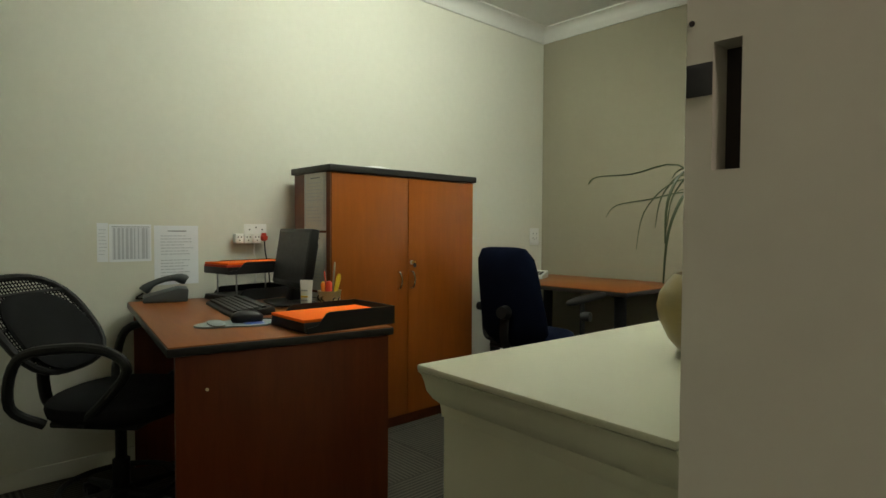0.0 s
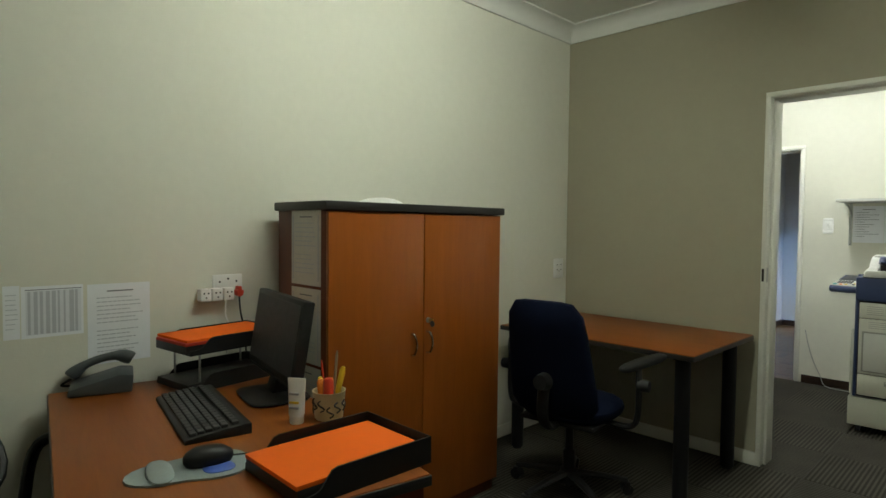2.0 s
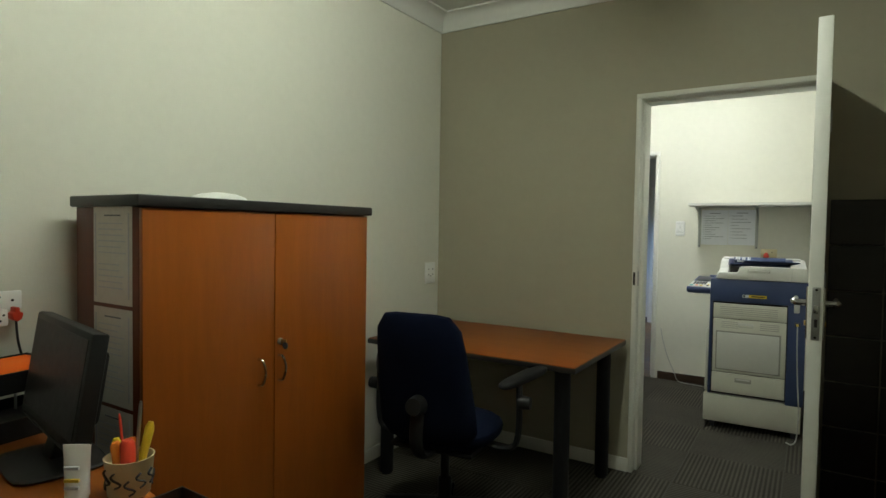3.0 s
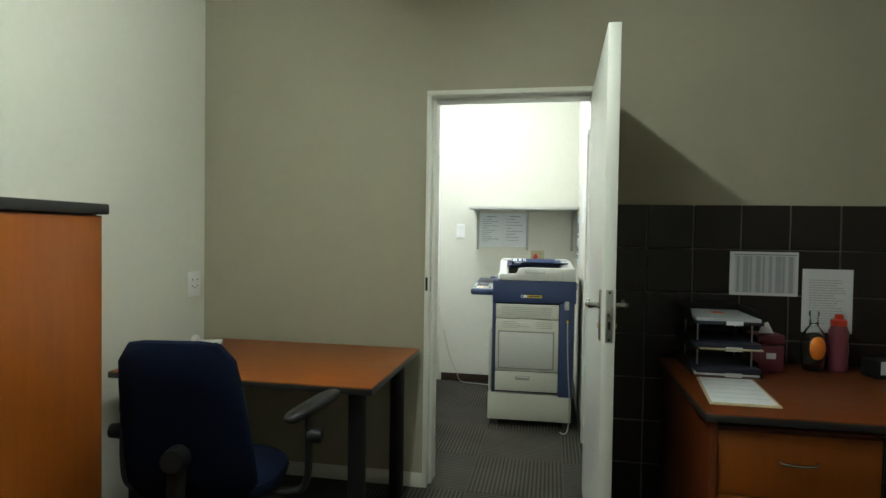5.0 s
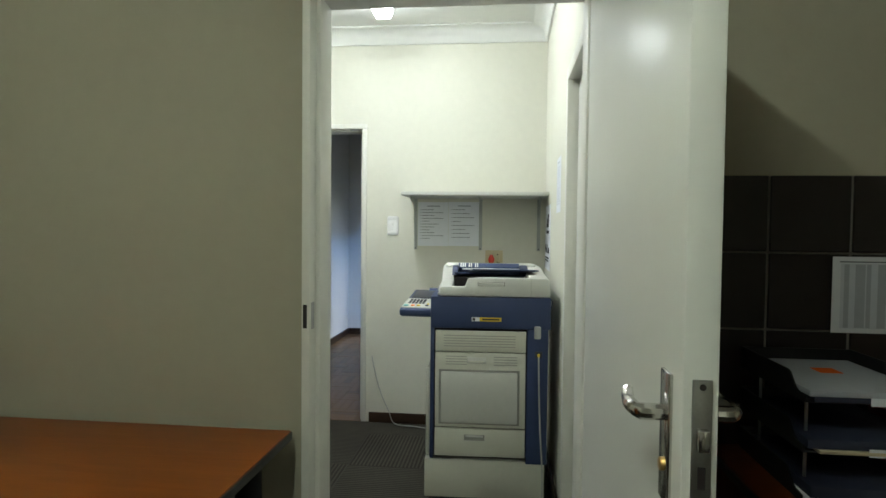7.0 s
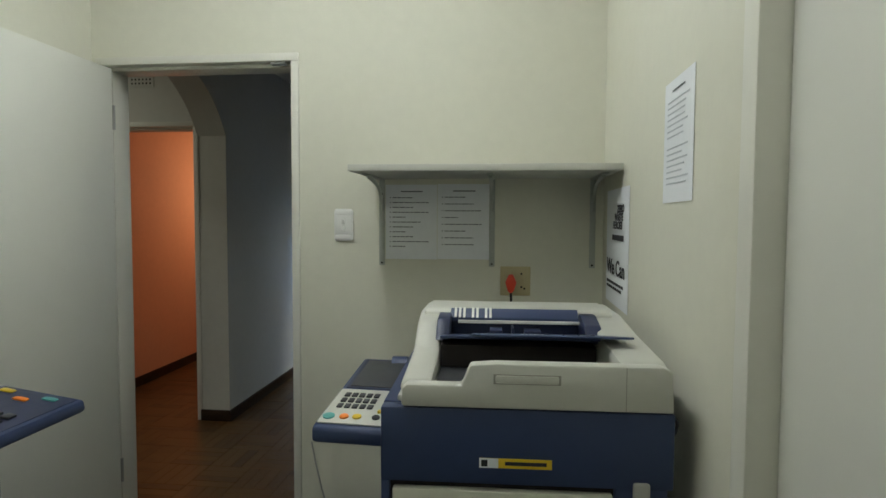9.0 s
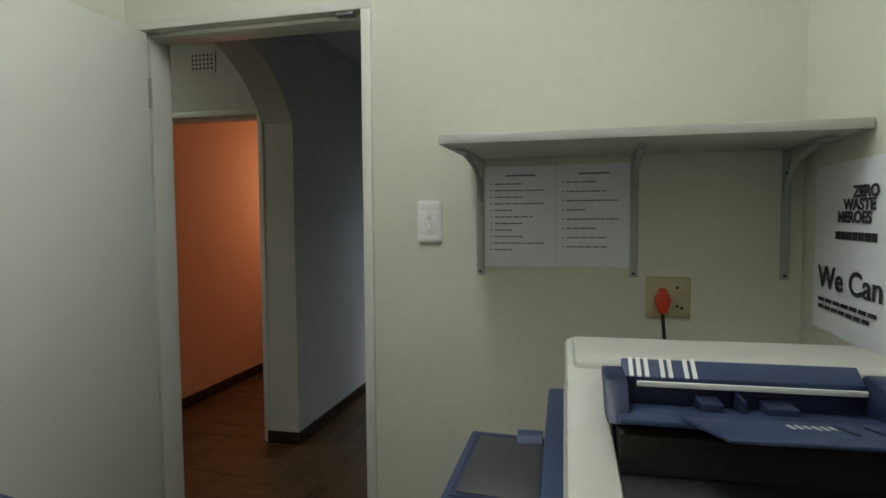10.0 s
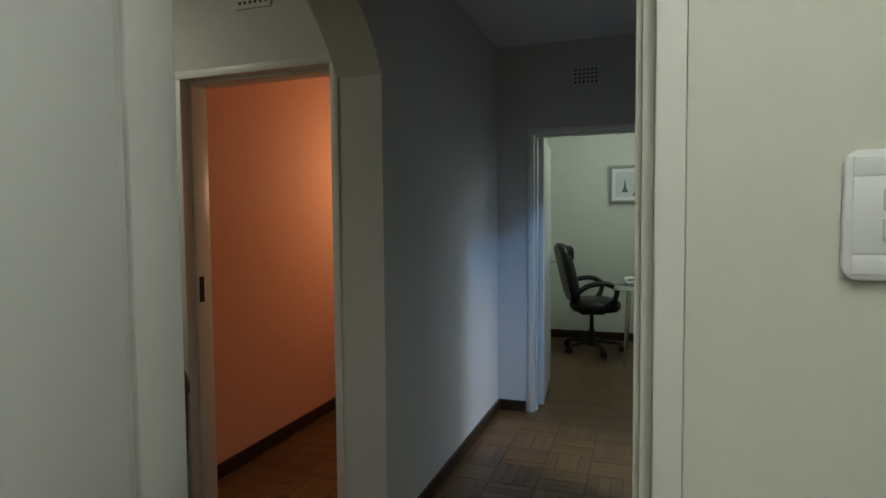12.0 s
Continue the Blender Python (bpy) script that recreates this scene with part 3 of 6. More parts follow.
for zz in (0.25, 1.05, 1.80):
    part("hinge", tube([(2.143, -0.014, zz), (2.143, -0.014, zz + 0.10)], 0.007, 8), STEEL, D1)

# hall door, folded back to the copy room wall
D2 = tagged(new("door_2"), "white enamelled door leaf folded back to the wall", "door", "", "structure")
part("leaf", box(0.078, 0.119, 1.440, 2.225, 0.012, 2.002, 0.003), GLOSS_WHITE, D2)
for zz in (0.25, 1.75):
    part("hinge", tube([(0.126, 2.222, zz), (0.126, 2.222, zz + 0.10)], 0.006, 8), STEEL, D2)
# recessed closed door in the copy room
D3 = tagged(new("door_3"), "white closed door set back in its frame", "door", "", "structure")
part("leaf", box(2.168, 2.208, 0.190, 0.842, 0.012, 1.97, 0.003), GLOSS_WHITE, D3)
part("jamb", box(2.122, 2.262, 0.845, 0.900, 0.0, 2.03, 0.003), FRAME_WHITE, D3)
part("jamb", box(2.122, 2.262, 0.158, 0.187, 0.0, 2.03, 0.003), FRAME_WHITE, D3)
part("head", box(2.122, 2.262, 0.187, 0.845, 1.975, 2.03, 0.003), FRAME_WHITE, D3)
# far office door, open inwards
D4 = tagged(new("door_4"), "pale painted door leaf standing open", "door", "", "structure")
part("leaf", box(0.152, 0.190, 5.68, 6.44, 0.012, 1.928, 0.003), GLOSS_WHITE, D4)
part("door_handle", tube([(0.190, 6.38, 1.0), (0.235, 6.38, 1.0), (0.238, 6.28, 1.0)], 0.008, 8), STEEL, D4, "steel door lever")
part("back_plate", box(0.190, 0.195, 6.36, 6.40, 0.88, 1.06, 0.001), STEEL, D4)
D4.matrix_basis = Matrix.Translation((0.152, 5.68, 0)) @ pose(0, 0, 0, 0, 0, 5) @ Matrix.Translation((-0.152, -5.68, 0))
# glazed garden door in the corridor
W1 = tagged(new("window_1"), "glazed garden door letting daylight into the corridor", "window", "", "structure")
for y0, y1, z0, z1 in ((4.25, 4.29, 0, 2.05), (5.01, 5.05, 0, 2.05), (4.29, 5.01, 2.01, 2.05), (4.29, 5.01, 0.0, 0.10)):
    part("window_frame", box(1.09, 1.14, y0, y1, z0, z1, 0.003), FRAME_WHITE, W1)
_p = part("pane", box(1.112, 1.118, 4.29, 5.01, 0.10, 2.01), FROST, W1)
_p.visible_shadow = False


def vent(name, x, y, z, cols, rows, pitch):
    """Plaster air vent: a square-holed grating set in a wall that faces -y."""
    ob = tagged(new(name), "painted plaster air vent with square holes", "air vent", "", "structure")
    w, h = cols * pitch, rows * pitch
    holes = [(x + (c + 0.25) * pitch, x + (c + 0.75) * pitch, z + (r + 0.25) * pitch, z + (r + 0.75) * pitch) for c in range(cols) for r in range(rows)]
    part("grating", pierced((x - 0.012, x + w + 0.012), (z - 0.012, z + h + 0.012), holes, "x", y - 0.006, y - 0.002), CREAM_WALL if y < 3 else HALL_WALL, ob)
    part("backing", box(x, x + w, y - 0.002, y - 0.0005, z, z + h), DARK_HOLE, ob)
    return ob


vent("vent_1", 0.50, 2.238, 2.32, 6, 4, 0.024)
vent("vent_2", -0.780, 3.655, 2.272, 6, 4, 0.026)
vent("vent_3", 0.412, 5.54, 2.245, 6, 4, 0.027)


def fluorescent(name, x, y, z, length, tube_mat, label, wide=False):
    """Batten fitting under a ceiling, along y."""
    ob = thing(name, x, y, z, 0, label, "ceiling light", "fluorescent lights")
    part("batten", prism([(-0.035, 0), (0.035, 0), (0.022, -0.035), (-0.022, -0.035)], "y", -length / 2, length / 2, 0.003), WHITE_PLASTIC, ob)
    for s in (-1, 1):
        part("lamp_holder", box(-0.016, 0.016, s * length / 2 - 0.012, s * length / 2 + 0.012, -0.085, -0.03, 0.004), WHITE_PLASTIC, ob)
    if wide:
        part("lit_diffuser", prism([(-0.058, -0.036), (0.058, -0.036), (0.054, -0.070), (0.038, -0.095), (-0.038, -0.095), (-0.054, -0.070)], "y", -length / 2 + 0.013, length / 2 - 0.013, 0.004), tube_mat, ob, "glowing white plastic diffuser")
    else:
        part("lit_tube", tube([(0, -length / 2 + 0.012, -0.066), (0, length / 2 - 0.012, -0.066)], 0.018, 14), tube_mat, ob, "glowing white tube")
    return ob


fluorescent("fluorescent_light", 1.38, -1.95, H1, 1.5, TUBE_A, "white fluorescent batten lamp on the office ceiling")
fluorescent("fluorescent_light", 1.13, 1.18, H2, 1.2, TUBE_B, "white fluorescent lamp with a wide diffuser on the copy room ceiling", True)
# added out of view to light the far office; its real source is unknown
fluorescent("fluorescent_light", 1.10, 7.0, H3, 1.2, TUBE_C, "unseen fluorescent batten lamp added to light the far office")
WL = thing("wall_lamp", -0.325, 5.75, 1.72, 0, "warm wall lamp in the peach room", "lamp")
part("back_plate", box(-0.010, 0.0, -0.05, 0.05, -0.06, 0.06, 0.004), BRASS, WL)
part("shade", prism([(-0.055, -0.09), (-0.010, -0.06), (-0.010, 0.06), (-0.055, 0.09)], "y", -0.09, 0.09, 0.003), CREAM_CARD, WL)
# fixture out of view, added to go with the hall's fill light
HL = thing("ceiling_lamp", -1.55, 2.95, H3, 0, "unseen round ceiling fixture added over the side hall", "ceiling light")
part("canopy", lathe([(0.16, -0.001), (0.17, -0.02), (0.15, -0.05), (0.06, -0.065)], 28), WHITE_PLASTIC, HL)
CL = thing("ceiling_lamp", 3.62, -3.75, H1, 0, "round ceiling lamp of the entrance", "ceiling light")
part("canopy", lathe([(0.16, -0.001), (0.17, -0.02), (0.15, -0.06), (0.06, -0.075)], 28), WHITE_PLASTIC, CL)

# ---- shared builders ----


def sheet(name, w, h, label, category="notice", title=True, lines=10, seed=1, table=False, bullets=False):
    """A sheet of paper in its own x (width) and z (height), facing -y, with unreadable print as bars."""
    ob = thing(name, 0, 0, 0, 0, label, category, "papers on the walls")
    n = 8
    bm = bmesh.new()
    grid = [[bm.verts.new((w * i / n, -0.0022 - 0.0006 * math.sin(2.2 * i / n + seed) * (k / 4 - 0.5), h * k / 4)) for i in range(n + 1)] for k in range(5)]
    for k in range(4):
        for i in range(n):
            bm.faces.new((grid[k][i], grid[k][i + 1], grid[k + 1][i + 1], grid[k + 1][i]))
    bm.normal_update()
    bmesh.ops.solidify(bm, geom=bm.faces[:], thickness=0.0006)
    part("page", bm, PAPER, ob)
    rnd = random.Random(seed)
    bars, light = bmesh.new(), bmesh.new()
    y0, y1 = -0.0037, -0.0031
    if table:
        box(0.06 * w, 0.97 * w, y0, y1, 0.925 * h, 0.94 * h, 0, bars)
        part("print_field", box(0.07 * w, 0.96 * w, -0.0031, -0.0029, 0.06 * h, 0.91 * h), INK_PALE, ob)
        for c in range(9):
            xa = (0.10 + 0.095 * c) * w
            box(xa, xa + (0.03 + 0.055 * rnd.random()) * w, y0, y1, 0.07 * h, 0.90 * h, 0, light)
    else:
        if title:
            box(0.30 * w, 0.72 * w, y0, y1, 0.90 * h, 0.915 * h, 0, bars)
        for i in range(lines):
            z = (0.82 - 0.72 * i / lines) * h
            ln = rnd.choice((0.25, 0.4, 0.55, 0.7)) if bullets else rnd.uniform(0.5, 0.75)
            if not bullets and title and i == lines // 2:
                continue
            a, end = 0.14, 0.14 + ln
            while a < end:
                b = min(a + rnd.uniform(0.04, 0.13), end)
                box(a * w, b * w, y0, y1, z, z + 0.009 * h + 0.0008, 0, bars if bullets else light)
                a = b + 0.014
            if bullets:
                box(0.085 * w, 0.105 * w, y0, y1, z, z + 0.009 * h + 0.001, 0, bars)
    if bars.verts:
        tagged(part("print", bars, INK, ob), "", "", "", "stuff")
    else:
        bars.free()
    if light.verts:
        tagged(part("print", light, INK_LIGHT, ob), "", "", "", "stuff")
    else:
        light.free()
    return ob


def hang(ob, x, y, z, rz):
    ob.matrix_basis = pose(x, y, z, 0, 0, rz)
    return ob


def letter_tray(name, x, y, z, rz, w, d, tiers, gap, label, filled, wall=0.055):
    """Moulded letter trays, open at the front (-y), on wire risers; filled: what lies in each."""
    ob = thing(name, x, y, z, rz, label, "letter tray", "letter trays")
    for t in range(tiers):
        h = t * gap
        side = [(0, 0.0), (d, 0.0), (d, wall), (d * 0.24, wall), (d * 0.20, wall * 0.93), (d * 0.12, wall * 0.42), (d * 0.09, wall * 0.34), (0, wall * 0.28)]
        tr = part("tray", box(0, w, 0, d, h, h + 0.004, 0.001), BLACK_PLASTIC, ob, "black plastic tray")
        for xx in (0, w - 0.004):
            part("side", prism([(p, h + q) for p, q in side], "x", xx, xx + 0.004), BLACK_PLASTIC, tr)
        part("back", box(0, w, d - 0.004, d, h, h + wall, 0.001), BLACK_PLASTIC, tr)
        if t:
            for xx in (0.03, w - 0.03):
                for yy in (0.05, d - 0.05):
                    part("riser", tube([(xx, yy, h - gap + 0.006), (xx, yy, h)], 0.004, 8), STEEL, ob)
        base = h + 0.0045
        for material, thick, dx in filled[t]:
            part("folder", box(0.012 + dx, w - 0.012 + dx * 0.5, -0.004 - abs(dx), d - 0.012, base, base + thick, 0.001), material, tr)
            base += thick + 0.0004
    return ob


def five_star(ob, r, h, rz, colour):
    """Five-legged castor base with a gas lift."""
    part("column", tube([(0, 0, 0.07), (0, 0, h * 0.55), (0, 0, h * 0.56), (0, 0, h)], [0.03, 0.03, 0.02, 0.02], 14), colour, ob)
    part("hub", lathe([(0.05, 0.06), (0.052, 0.09), (0.04, 0.125), (0.032, 0.13)], 20), colour, ob)
    for k in range(5):
        a = radians(72 * k + rz)
        c, s = math.cos(a), math.sin(a)
        leg = part("leg", tube([(0.03 * c, 0.03 * s, 0.105), (r * 0.5 * c, r * 0.5 * s, 0.095), (r * c, r * s, 0.072)], [0.026, 0.021, 0.015], 8, flat=0.75), colour, ob)
        w = part("castor", tube([(r * c - 0.022 * s, r * s + 0.022 * c, 0.028), (r * c + 0.022 * s, r * s - 0.022 * c, 0.028)], 0.028, 14), BLACK_PLASTIC, leg)
        part("fork", box(-0.012, 0.012, -0.026, 0.026, 0.03, 0.066, 0.004), BLACK_PLASTIC, w).matrix_basis = pose(r * c, r * s, 0, 0, 0, math.degrees(a))


def pad(w, d, z0, z1, bulge, n=10, shape=2.6):
    """An upholstered cushion: a soft super-ellipse slab in x, y."""
    bm = bmesh.new()
    rings = []
    prof = [(0.90, 0.0), (0.98, 0.25), (1.0, 0.5), (0.98, 0.75), (0.90, 0.95), (0.6, 1.0 + bulge), (0.25, 1.0 + bulge * 1.3)]
    m = 28
    for f, q in prof:
        ring = []
        for k in range(m):
            a = 2 * math.pi * k / m
            c, s = math.cos(a), math.sin(a)
            rr = (abs(c) ** shape + abs(s) ** shape) ** (-1 / shape)
            ring.append(bm.verts.new((w / 2 * f * c * rr, d / 2 * f * s * rr, z0 + (z1 - z0) * q)))
        rings.append(ring)
    for a, b in zip(rings, rings[1:]):
        for k in range(m):
            bm.faces.new((a[k], a[(k + 1) % m], b[(k + 1) % m], b[k]))
    bm.faces.new(list(reversed(rings[0])))
    bm.faces.new(rings[-1])
    return bm


def bend(bm, f):
    for v in bm.verts:
        v.co = Vector(f(*v.co))
    return bm


def outlet(name, m, w, h, material, label, holes):
    """A flush wall plate in its own x, z, facing -y; holes: centres of socket holes."""
    ob = thing(name, 0, 0, 0, 0, label, "wall socket", "wall sockets")
    ob.matrix_basis = m
    part("plate", box(0, w, -0.009, 0, 0, h, 0.004), material, ob)
    part("insert", box(w * 0.1, w * 0.9, -0.0115, -0.009, h * 0.1, h * 0.9, 0.001), material, ob)
    for x, z in holes:
        part("socket_hole", lathe([(0.0042, 0), (0.0042, 0.0006)], 10), DARK_HOLE, ob).matrix_basis = pose(w * x, -0.0117, h * z, 90)
    return ob

# ---- office: furniture along the white wall ----
DESK_Z, DX, DY, DROT = 0.755, 1.246, -3.307, -9.7
DESK = thing("desk", DX, DY, 0, DROT, "cherry laminate desk with black edging, pushed against the wall", "desk")
# own axes: -x runs from the free end towards the wall, y along the free end
part("tabletop", box(-1.21, 0.0, 0.0, 0.71, DESK_Z - 0.030, DESK_Z, 0.004), CHERRY_TOP, DESK)
part("edging", box(-1.212, 0.003, -0.003, 0.713, DESK_Z - 0.029, DESK_Z - 0.004, 0.003), BLACK_EDGE, DESK, "black plastic edging")
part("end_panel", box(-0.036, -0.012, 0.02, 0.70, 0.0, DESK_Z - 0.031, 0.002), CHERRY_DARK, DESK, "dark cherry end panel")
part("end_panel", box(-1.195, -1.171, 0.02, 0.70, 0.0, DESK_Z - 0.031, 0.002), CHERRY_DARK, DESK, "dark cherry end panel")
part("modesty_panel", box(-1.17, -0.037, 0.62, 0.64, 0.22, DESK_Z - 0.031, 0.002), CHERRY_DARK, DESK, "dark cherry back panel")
part("screw_cap", lathe([(0.005, 0), (0.005, 0.002)], 10), CREAM_CARD, DESK).matrix_basis = pose(-0.012, 0.105, 0.62, 0, 90)


def on_desk(u, v):
    """Place on the desk: u metres in from the free end, v along it."""
    p = pose(DX, DY, 0, 0, 0, DROT) @ Vector((-u, v, 0))
    return p.x, p.y


def cupboard():
    ob = thing("cupboard", 0.275, -1.775, 0, 0, "tall cherry cupboard with two doors and a black top", "cupboard")
    x0, x1, y0, y1 = -0.19, 0.165, -0.51, 0.492
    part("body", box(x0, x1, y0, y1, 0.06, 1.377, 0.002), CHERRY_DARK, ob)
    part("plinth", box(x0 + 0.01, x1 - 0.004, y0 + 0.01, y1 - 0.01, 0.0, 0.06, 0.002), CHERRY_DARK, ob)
    part("top", box(x0 - 0.008, x1 + 0.030, y0 - 0.018, y1 + 0.022, 1.378, 1.413, 0.006), BLACK_EDGE, ob, "black laminate top slab")
    for i, (a, b) in enumerate(((y0 + 0.001, -0.021), (-0.017, y1 - 0.001))):
        d = part("cupboard_door", box(x1 + 0.001, x1 + 0.019, a, b, 0.062, 1.374, 0.0015), CHERRY, ob, "cherry veneer door")
        hy = -0.092 if i == 0 else 0.000
        part("handle", tube(smooth_path([(x1 + 0.019, hy, 0.858), (x1 + 0.038, hy + 0.004, 0.852), (x1 + 0.046, hy + 0.010, 0.812), (x1 + 0.038, hy + 0.004, 0.772), (x1 + 0.019, hy, 0.766)], 4), 0.005, 8), CHROME, d, "bowed chrome handle")
        if i:
            lk = part("lock", lathe([(0.012, 0), (0.012, 0.004), (0.009, 0.006)], 16), STEEL, d, "steel cam lock")
            lk.matrix_basis = pose(x1 + 0.019, 0.006, 0.908, 0, 90)
            part("key", box(-0.008, 0.008, -0.0012, 0.0012, 0.006, 0.034, 0.0005), BRASS, lk, "small key left in the lock")
            part("key_tag", lathe([(0.013, -0.002), (0.013, 0.002)], 14), DARK_GREY, lk).matrix_basis = pose(0.014, 0, 0.028, 90)
    return ob


cupboard()
# paper sheets in plastic sleeves on the cupboard's side
for z in (1.083, 0.775, 0.467):
    s = sheet("notice", 0.215, 0.296, "faded sheet in a plastic sleeve on the cupboard side", title=True, lines=12, seed=int(z * 10))
    hang(s, 0.196, -2.2855, z, 0)
    s.children[0].data.materials[0] = SLEEVE
    for x in (0.012, 0.196):
        part("sleeve_edge", box(x, x + 0.006, -0.0046, -0.0036, 0.02, 0.276, 0.0004), INK_LIGHT, s, "grey welded sleeve edge")
solid("dish", lathe([(0.098, 0.0), (0.100, 0.004), (0.090, 0.014), (0.06, 0.025), (0.02, 0.030)], 36, at=(0.29, -1.905, 1.4132)), WHITE_PLASTIC, "upturned white dish on top of the cupboard", "dish")

# wall above the desk
hang(sheet("notice", 0.045, 0.175, "narrow printed strip taped to the white wall", title=False, lines=8, seed=5), 0.0, -3.212, 0.937, 90)
hang(sheet("notice", 0.178, 0.172, "printed table taped to the white wall", table=True, seed=3), 0.0, -3.164, 0.935, 90)
hang(sheet("notice", 0.205, 0.285, "typed sheet taped to the white wall", lines=14, seed=4), 0.0, -2.974, 0.818, 90)
outlet("wall_socket", pose(0, -2.534, 1.057, 0, 0, 90), 0.125, 0.058, WHITE_PLASTIC, "white double wall socket above the desk", [(0.22, 0.5), (0.78, 0.5), (0.5, 0.7)])
MP = thing("multi_plug", 0.0, -2.60, 1.002, 90, "white multi-plug adaptor with a red plug", "adaptor")
for k in range(3):
    b = part("adaptor", box(0.002 + 0.047 * k, 0.045 + 0.047 * k, -0.05, -0.009, 0.012, 0.062, 0.006), WHITE_PLASTIC, MP)
    for x, z in ((0.015, 0.045), (0.032, 0.045), (0.0235, 0.028)):
        part("socket_hole", lathe([(0.0035, 0), (0.0035, 0.0006)], 8), DARK_HOLE, b).matrix_basis = pose(x + 0.047 * k, -0.0505, z, 90)
part("red_plug", prism([(0.148, 0.030), (0.160, 0.022), (0.172, 0.030), (0.176, 0.048), (0.166, 0.052), (0.166, 0.066), (0.154, 0.066), (0.154, 0.052), (0.145, 0.048)], "y", -0.058, -0.02, 0.003), RED, MP, "red three-pin plug")
part("cord", tube(smooth_path([(0.160, -0.045, 0.024), (0.163, -0.05, -0.04), (0.175, -0.06, -0.12), (0.18, -0.07, -0.25)], 5), 0.0035, 8), BLACK_PLASTIC, MP, "black power cord")
part("cord", tube(smooth_path([(0.105, -0.045, 0.012), (0.10, -0.05, -0.04), (0.11, -0.055, -0.10), (0.10, -0.05, -0.25)], 5), 0.003, 8), WHITE_PLASTIC, MP, "white power cord")
outlet("wall_socket", pose(0, -0.160, 0.972, 0, 0, 90), 0.112, 0.135, WHITE_PLASTIC, "white square wall socket near the corner", [(0.3, 0.42), (0.5, 0.35), (0.7, 0.42), (0.3, 0.68), (0.7, 0.68)])

# ---- things on the desk ----


def monitor():
    x, y = 0.570, -2.578
    ob = thing("monitor", x, y, DESK_Z, -10.7, "black flat computer monitor, switched off", "monitor")
    w, z0, z1 = 0.455, 0.080, 0.338
    sc = part("case", box(-w / 2, w / 2, -0.012, 0.024, z0, z1, 0.006), BLACK_PLASTIC, ob)
    part("screen", box(-w / 2 + 0.016, w / 2 - 0.016, -0.0135, -0.0118, z0 + 0.022, z1 - 0.016), SCREEN, sc, "dark glossy screen")
    part("back_shell", box(-w / 3, w / 3, 0.024, 0.058, z0 + 0.04, z1 - 0.05, 0.012), BLACK_PLASTIC, sc)
    part("bezel_foot", box(-w / 2 + 0.02, w / 2 - 0.02, -0.0125, 0.010, z0 - 0.006, z0, 0.002), BLACK_PLASTIC, sc)
    sc.matrix_basis = Matrix.Translation((0, 0, z0)) @ pose(0, 0, 0, -9) @ Matrix.Translation((0, 0, -z0))
    part("neck", prism([(-0.010, 0.010), (0.045, 0.010), (0.062, z0 + 0.09), (0.036, z0 + 0.09)], "x", -0.035, 0.035, 0.005), BLACK_PLASTIC, ob)
    part("foot", bend(pad(0.25, 0.20, 0.0, 0.014, 0.3, shape=5), lambda a, b, c: (a, b + 0.005, c)), BLACK_PLASTIC, ob, "glossy black rounded foot")
    return ob


monitor()


def keyboard(x, y, rz):
    ob = thing("keyboard", x, y, DESK_Z, rz, "black computer keyboard on the desk", "keyboard")
    part("body", prism([(-0.085, 0.0), (0.085, 0.0), (0.085, 0.028), (0.07, 0.030), (-0.078, 0.014), (-0.085, 0.010)], "x", -0.228, 0.228, 0.002), BLACK_PLASTIC, ob)
    rows = [(-0.062, 15), (-0.042, 16), (-0.022, 16), (-0.002, 17), (0.018, 17), (0.046, 17)]
    for yy, n in rows:
        p = 0.43 / n
        cap = mesh_of("key", box(-p / 2 + 0.001, p / 2 - 0.001, -0.0082, 0.0082, -0.004, 0.006, 0.0012, seg=1), BLACK_EDGE)
        for i in range(n):
            key = new("key", cap)
            key.parent = ob
            key.matrix_basis = pose(-0.215 + (i + 0.5) * p, yy, 0.0165 + (yy + 0.078) * 0.105)
    return ob


keyboard(0.610, -2.828, -10)


def mouse_and_pad():
    ob = thing("mouse_pad", 0.975, -2.985, DESK_Z, 78, "grey mouse pad with a gel wrist rest", "mouse pad")
    bm = bmesh.new()
    n = 36
    out = []
    for k in range(n):
        a = 2 * math.pi * k / n
        r = 0.098 + 0.022 * math.cos(2 * a) - 0.012 * math.cos(3 * a)
        out.append((r * math.cos(a) * 1.12, r * math.sin(a)))
    prism(out, "z", 0.0, 0.005, 0.0, bm)
    part("base", bm, PAD, ob)
    part("wrist_rest", bend(pad(0.055, 0.14, 0.005, 0.012, 0.35), lambda a, b, c: (a - 0.075, b, c)), PAD, ob, "soft clear wrist rest")
    part("gel_patch", bend(pad(0.07, 0.06, 0.005, 0.0075, 0.1), lambda a, b, c: (a + 0.045, b - 0.035, c)), GEL_BLUE, ob, "blue printed patch")
    m = thing("computer_mouse", 0.975, -2.955, DESK_Z + 0.0055, -14, "black computer mouse on the pad", "mouse")
    part("shell", bend(pad(0.062, 0.112, 0.0, 0.030, 0.28, shape=2.3), lambda a, b, c: (a * (1 - 0.8 * max(0, b) ** 1.2), b, c * (1 - 3.2 * b * b - 1.2 * max(0, b)))), BLACK_PLASTIC, m)
    part("wheel", tube([(-0.004, 0.03, 0.029), (0.004, 0.03, 0.029)], 0.007, 10), DARK_GREY, m)
    part("cord", tube(smooth_path([(0, 0.052, 0.008), (0.0, 0.10, 0.004), (0.02, 0.15, 0.003)], 5), 0.002, 6), BLACK_PLASTIC, m)


mouse_and_pad()


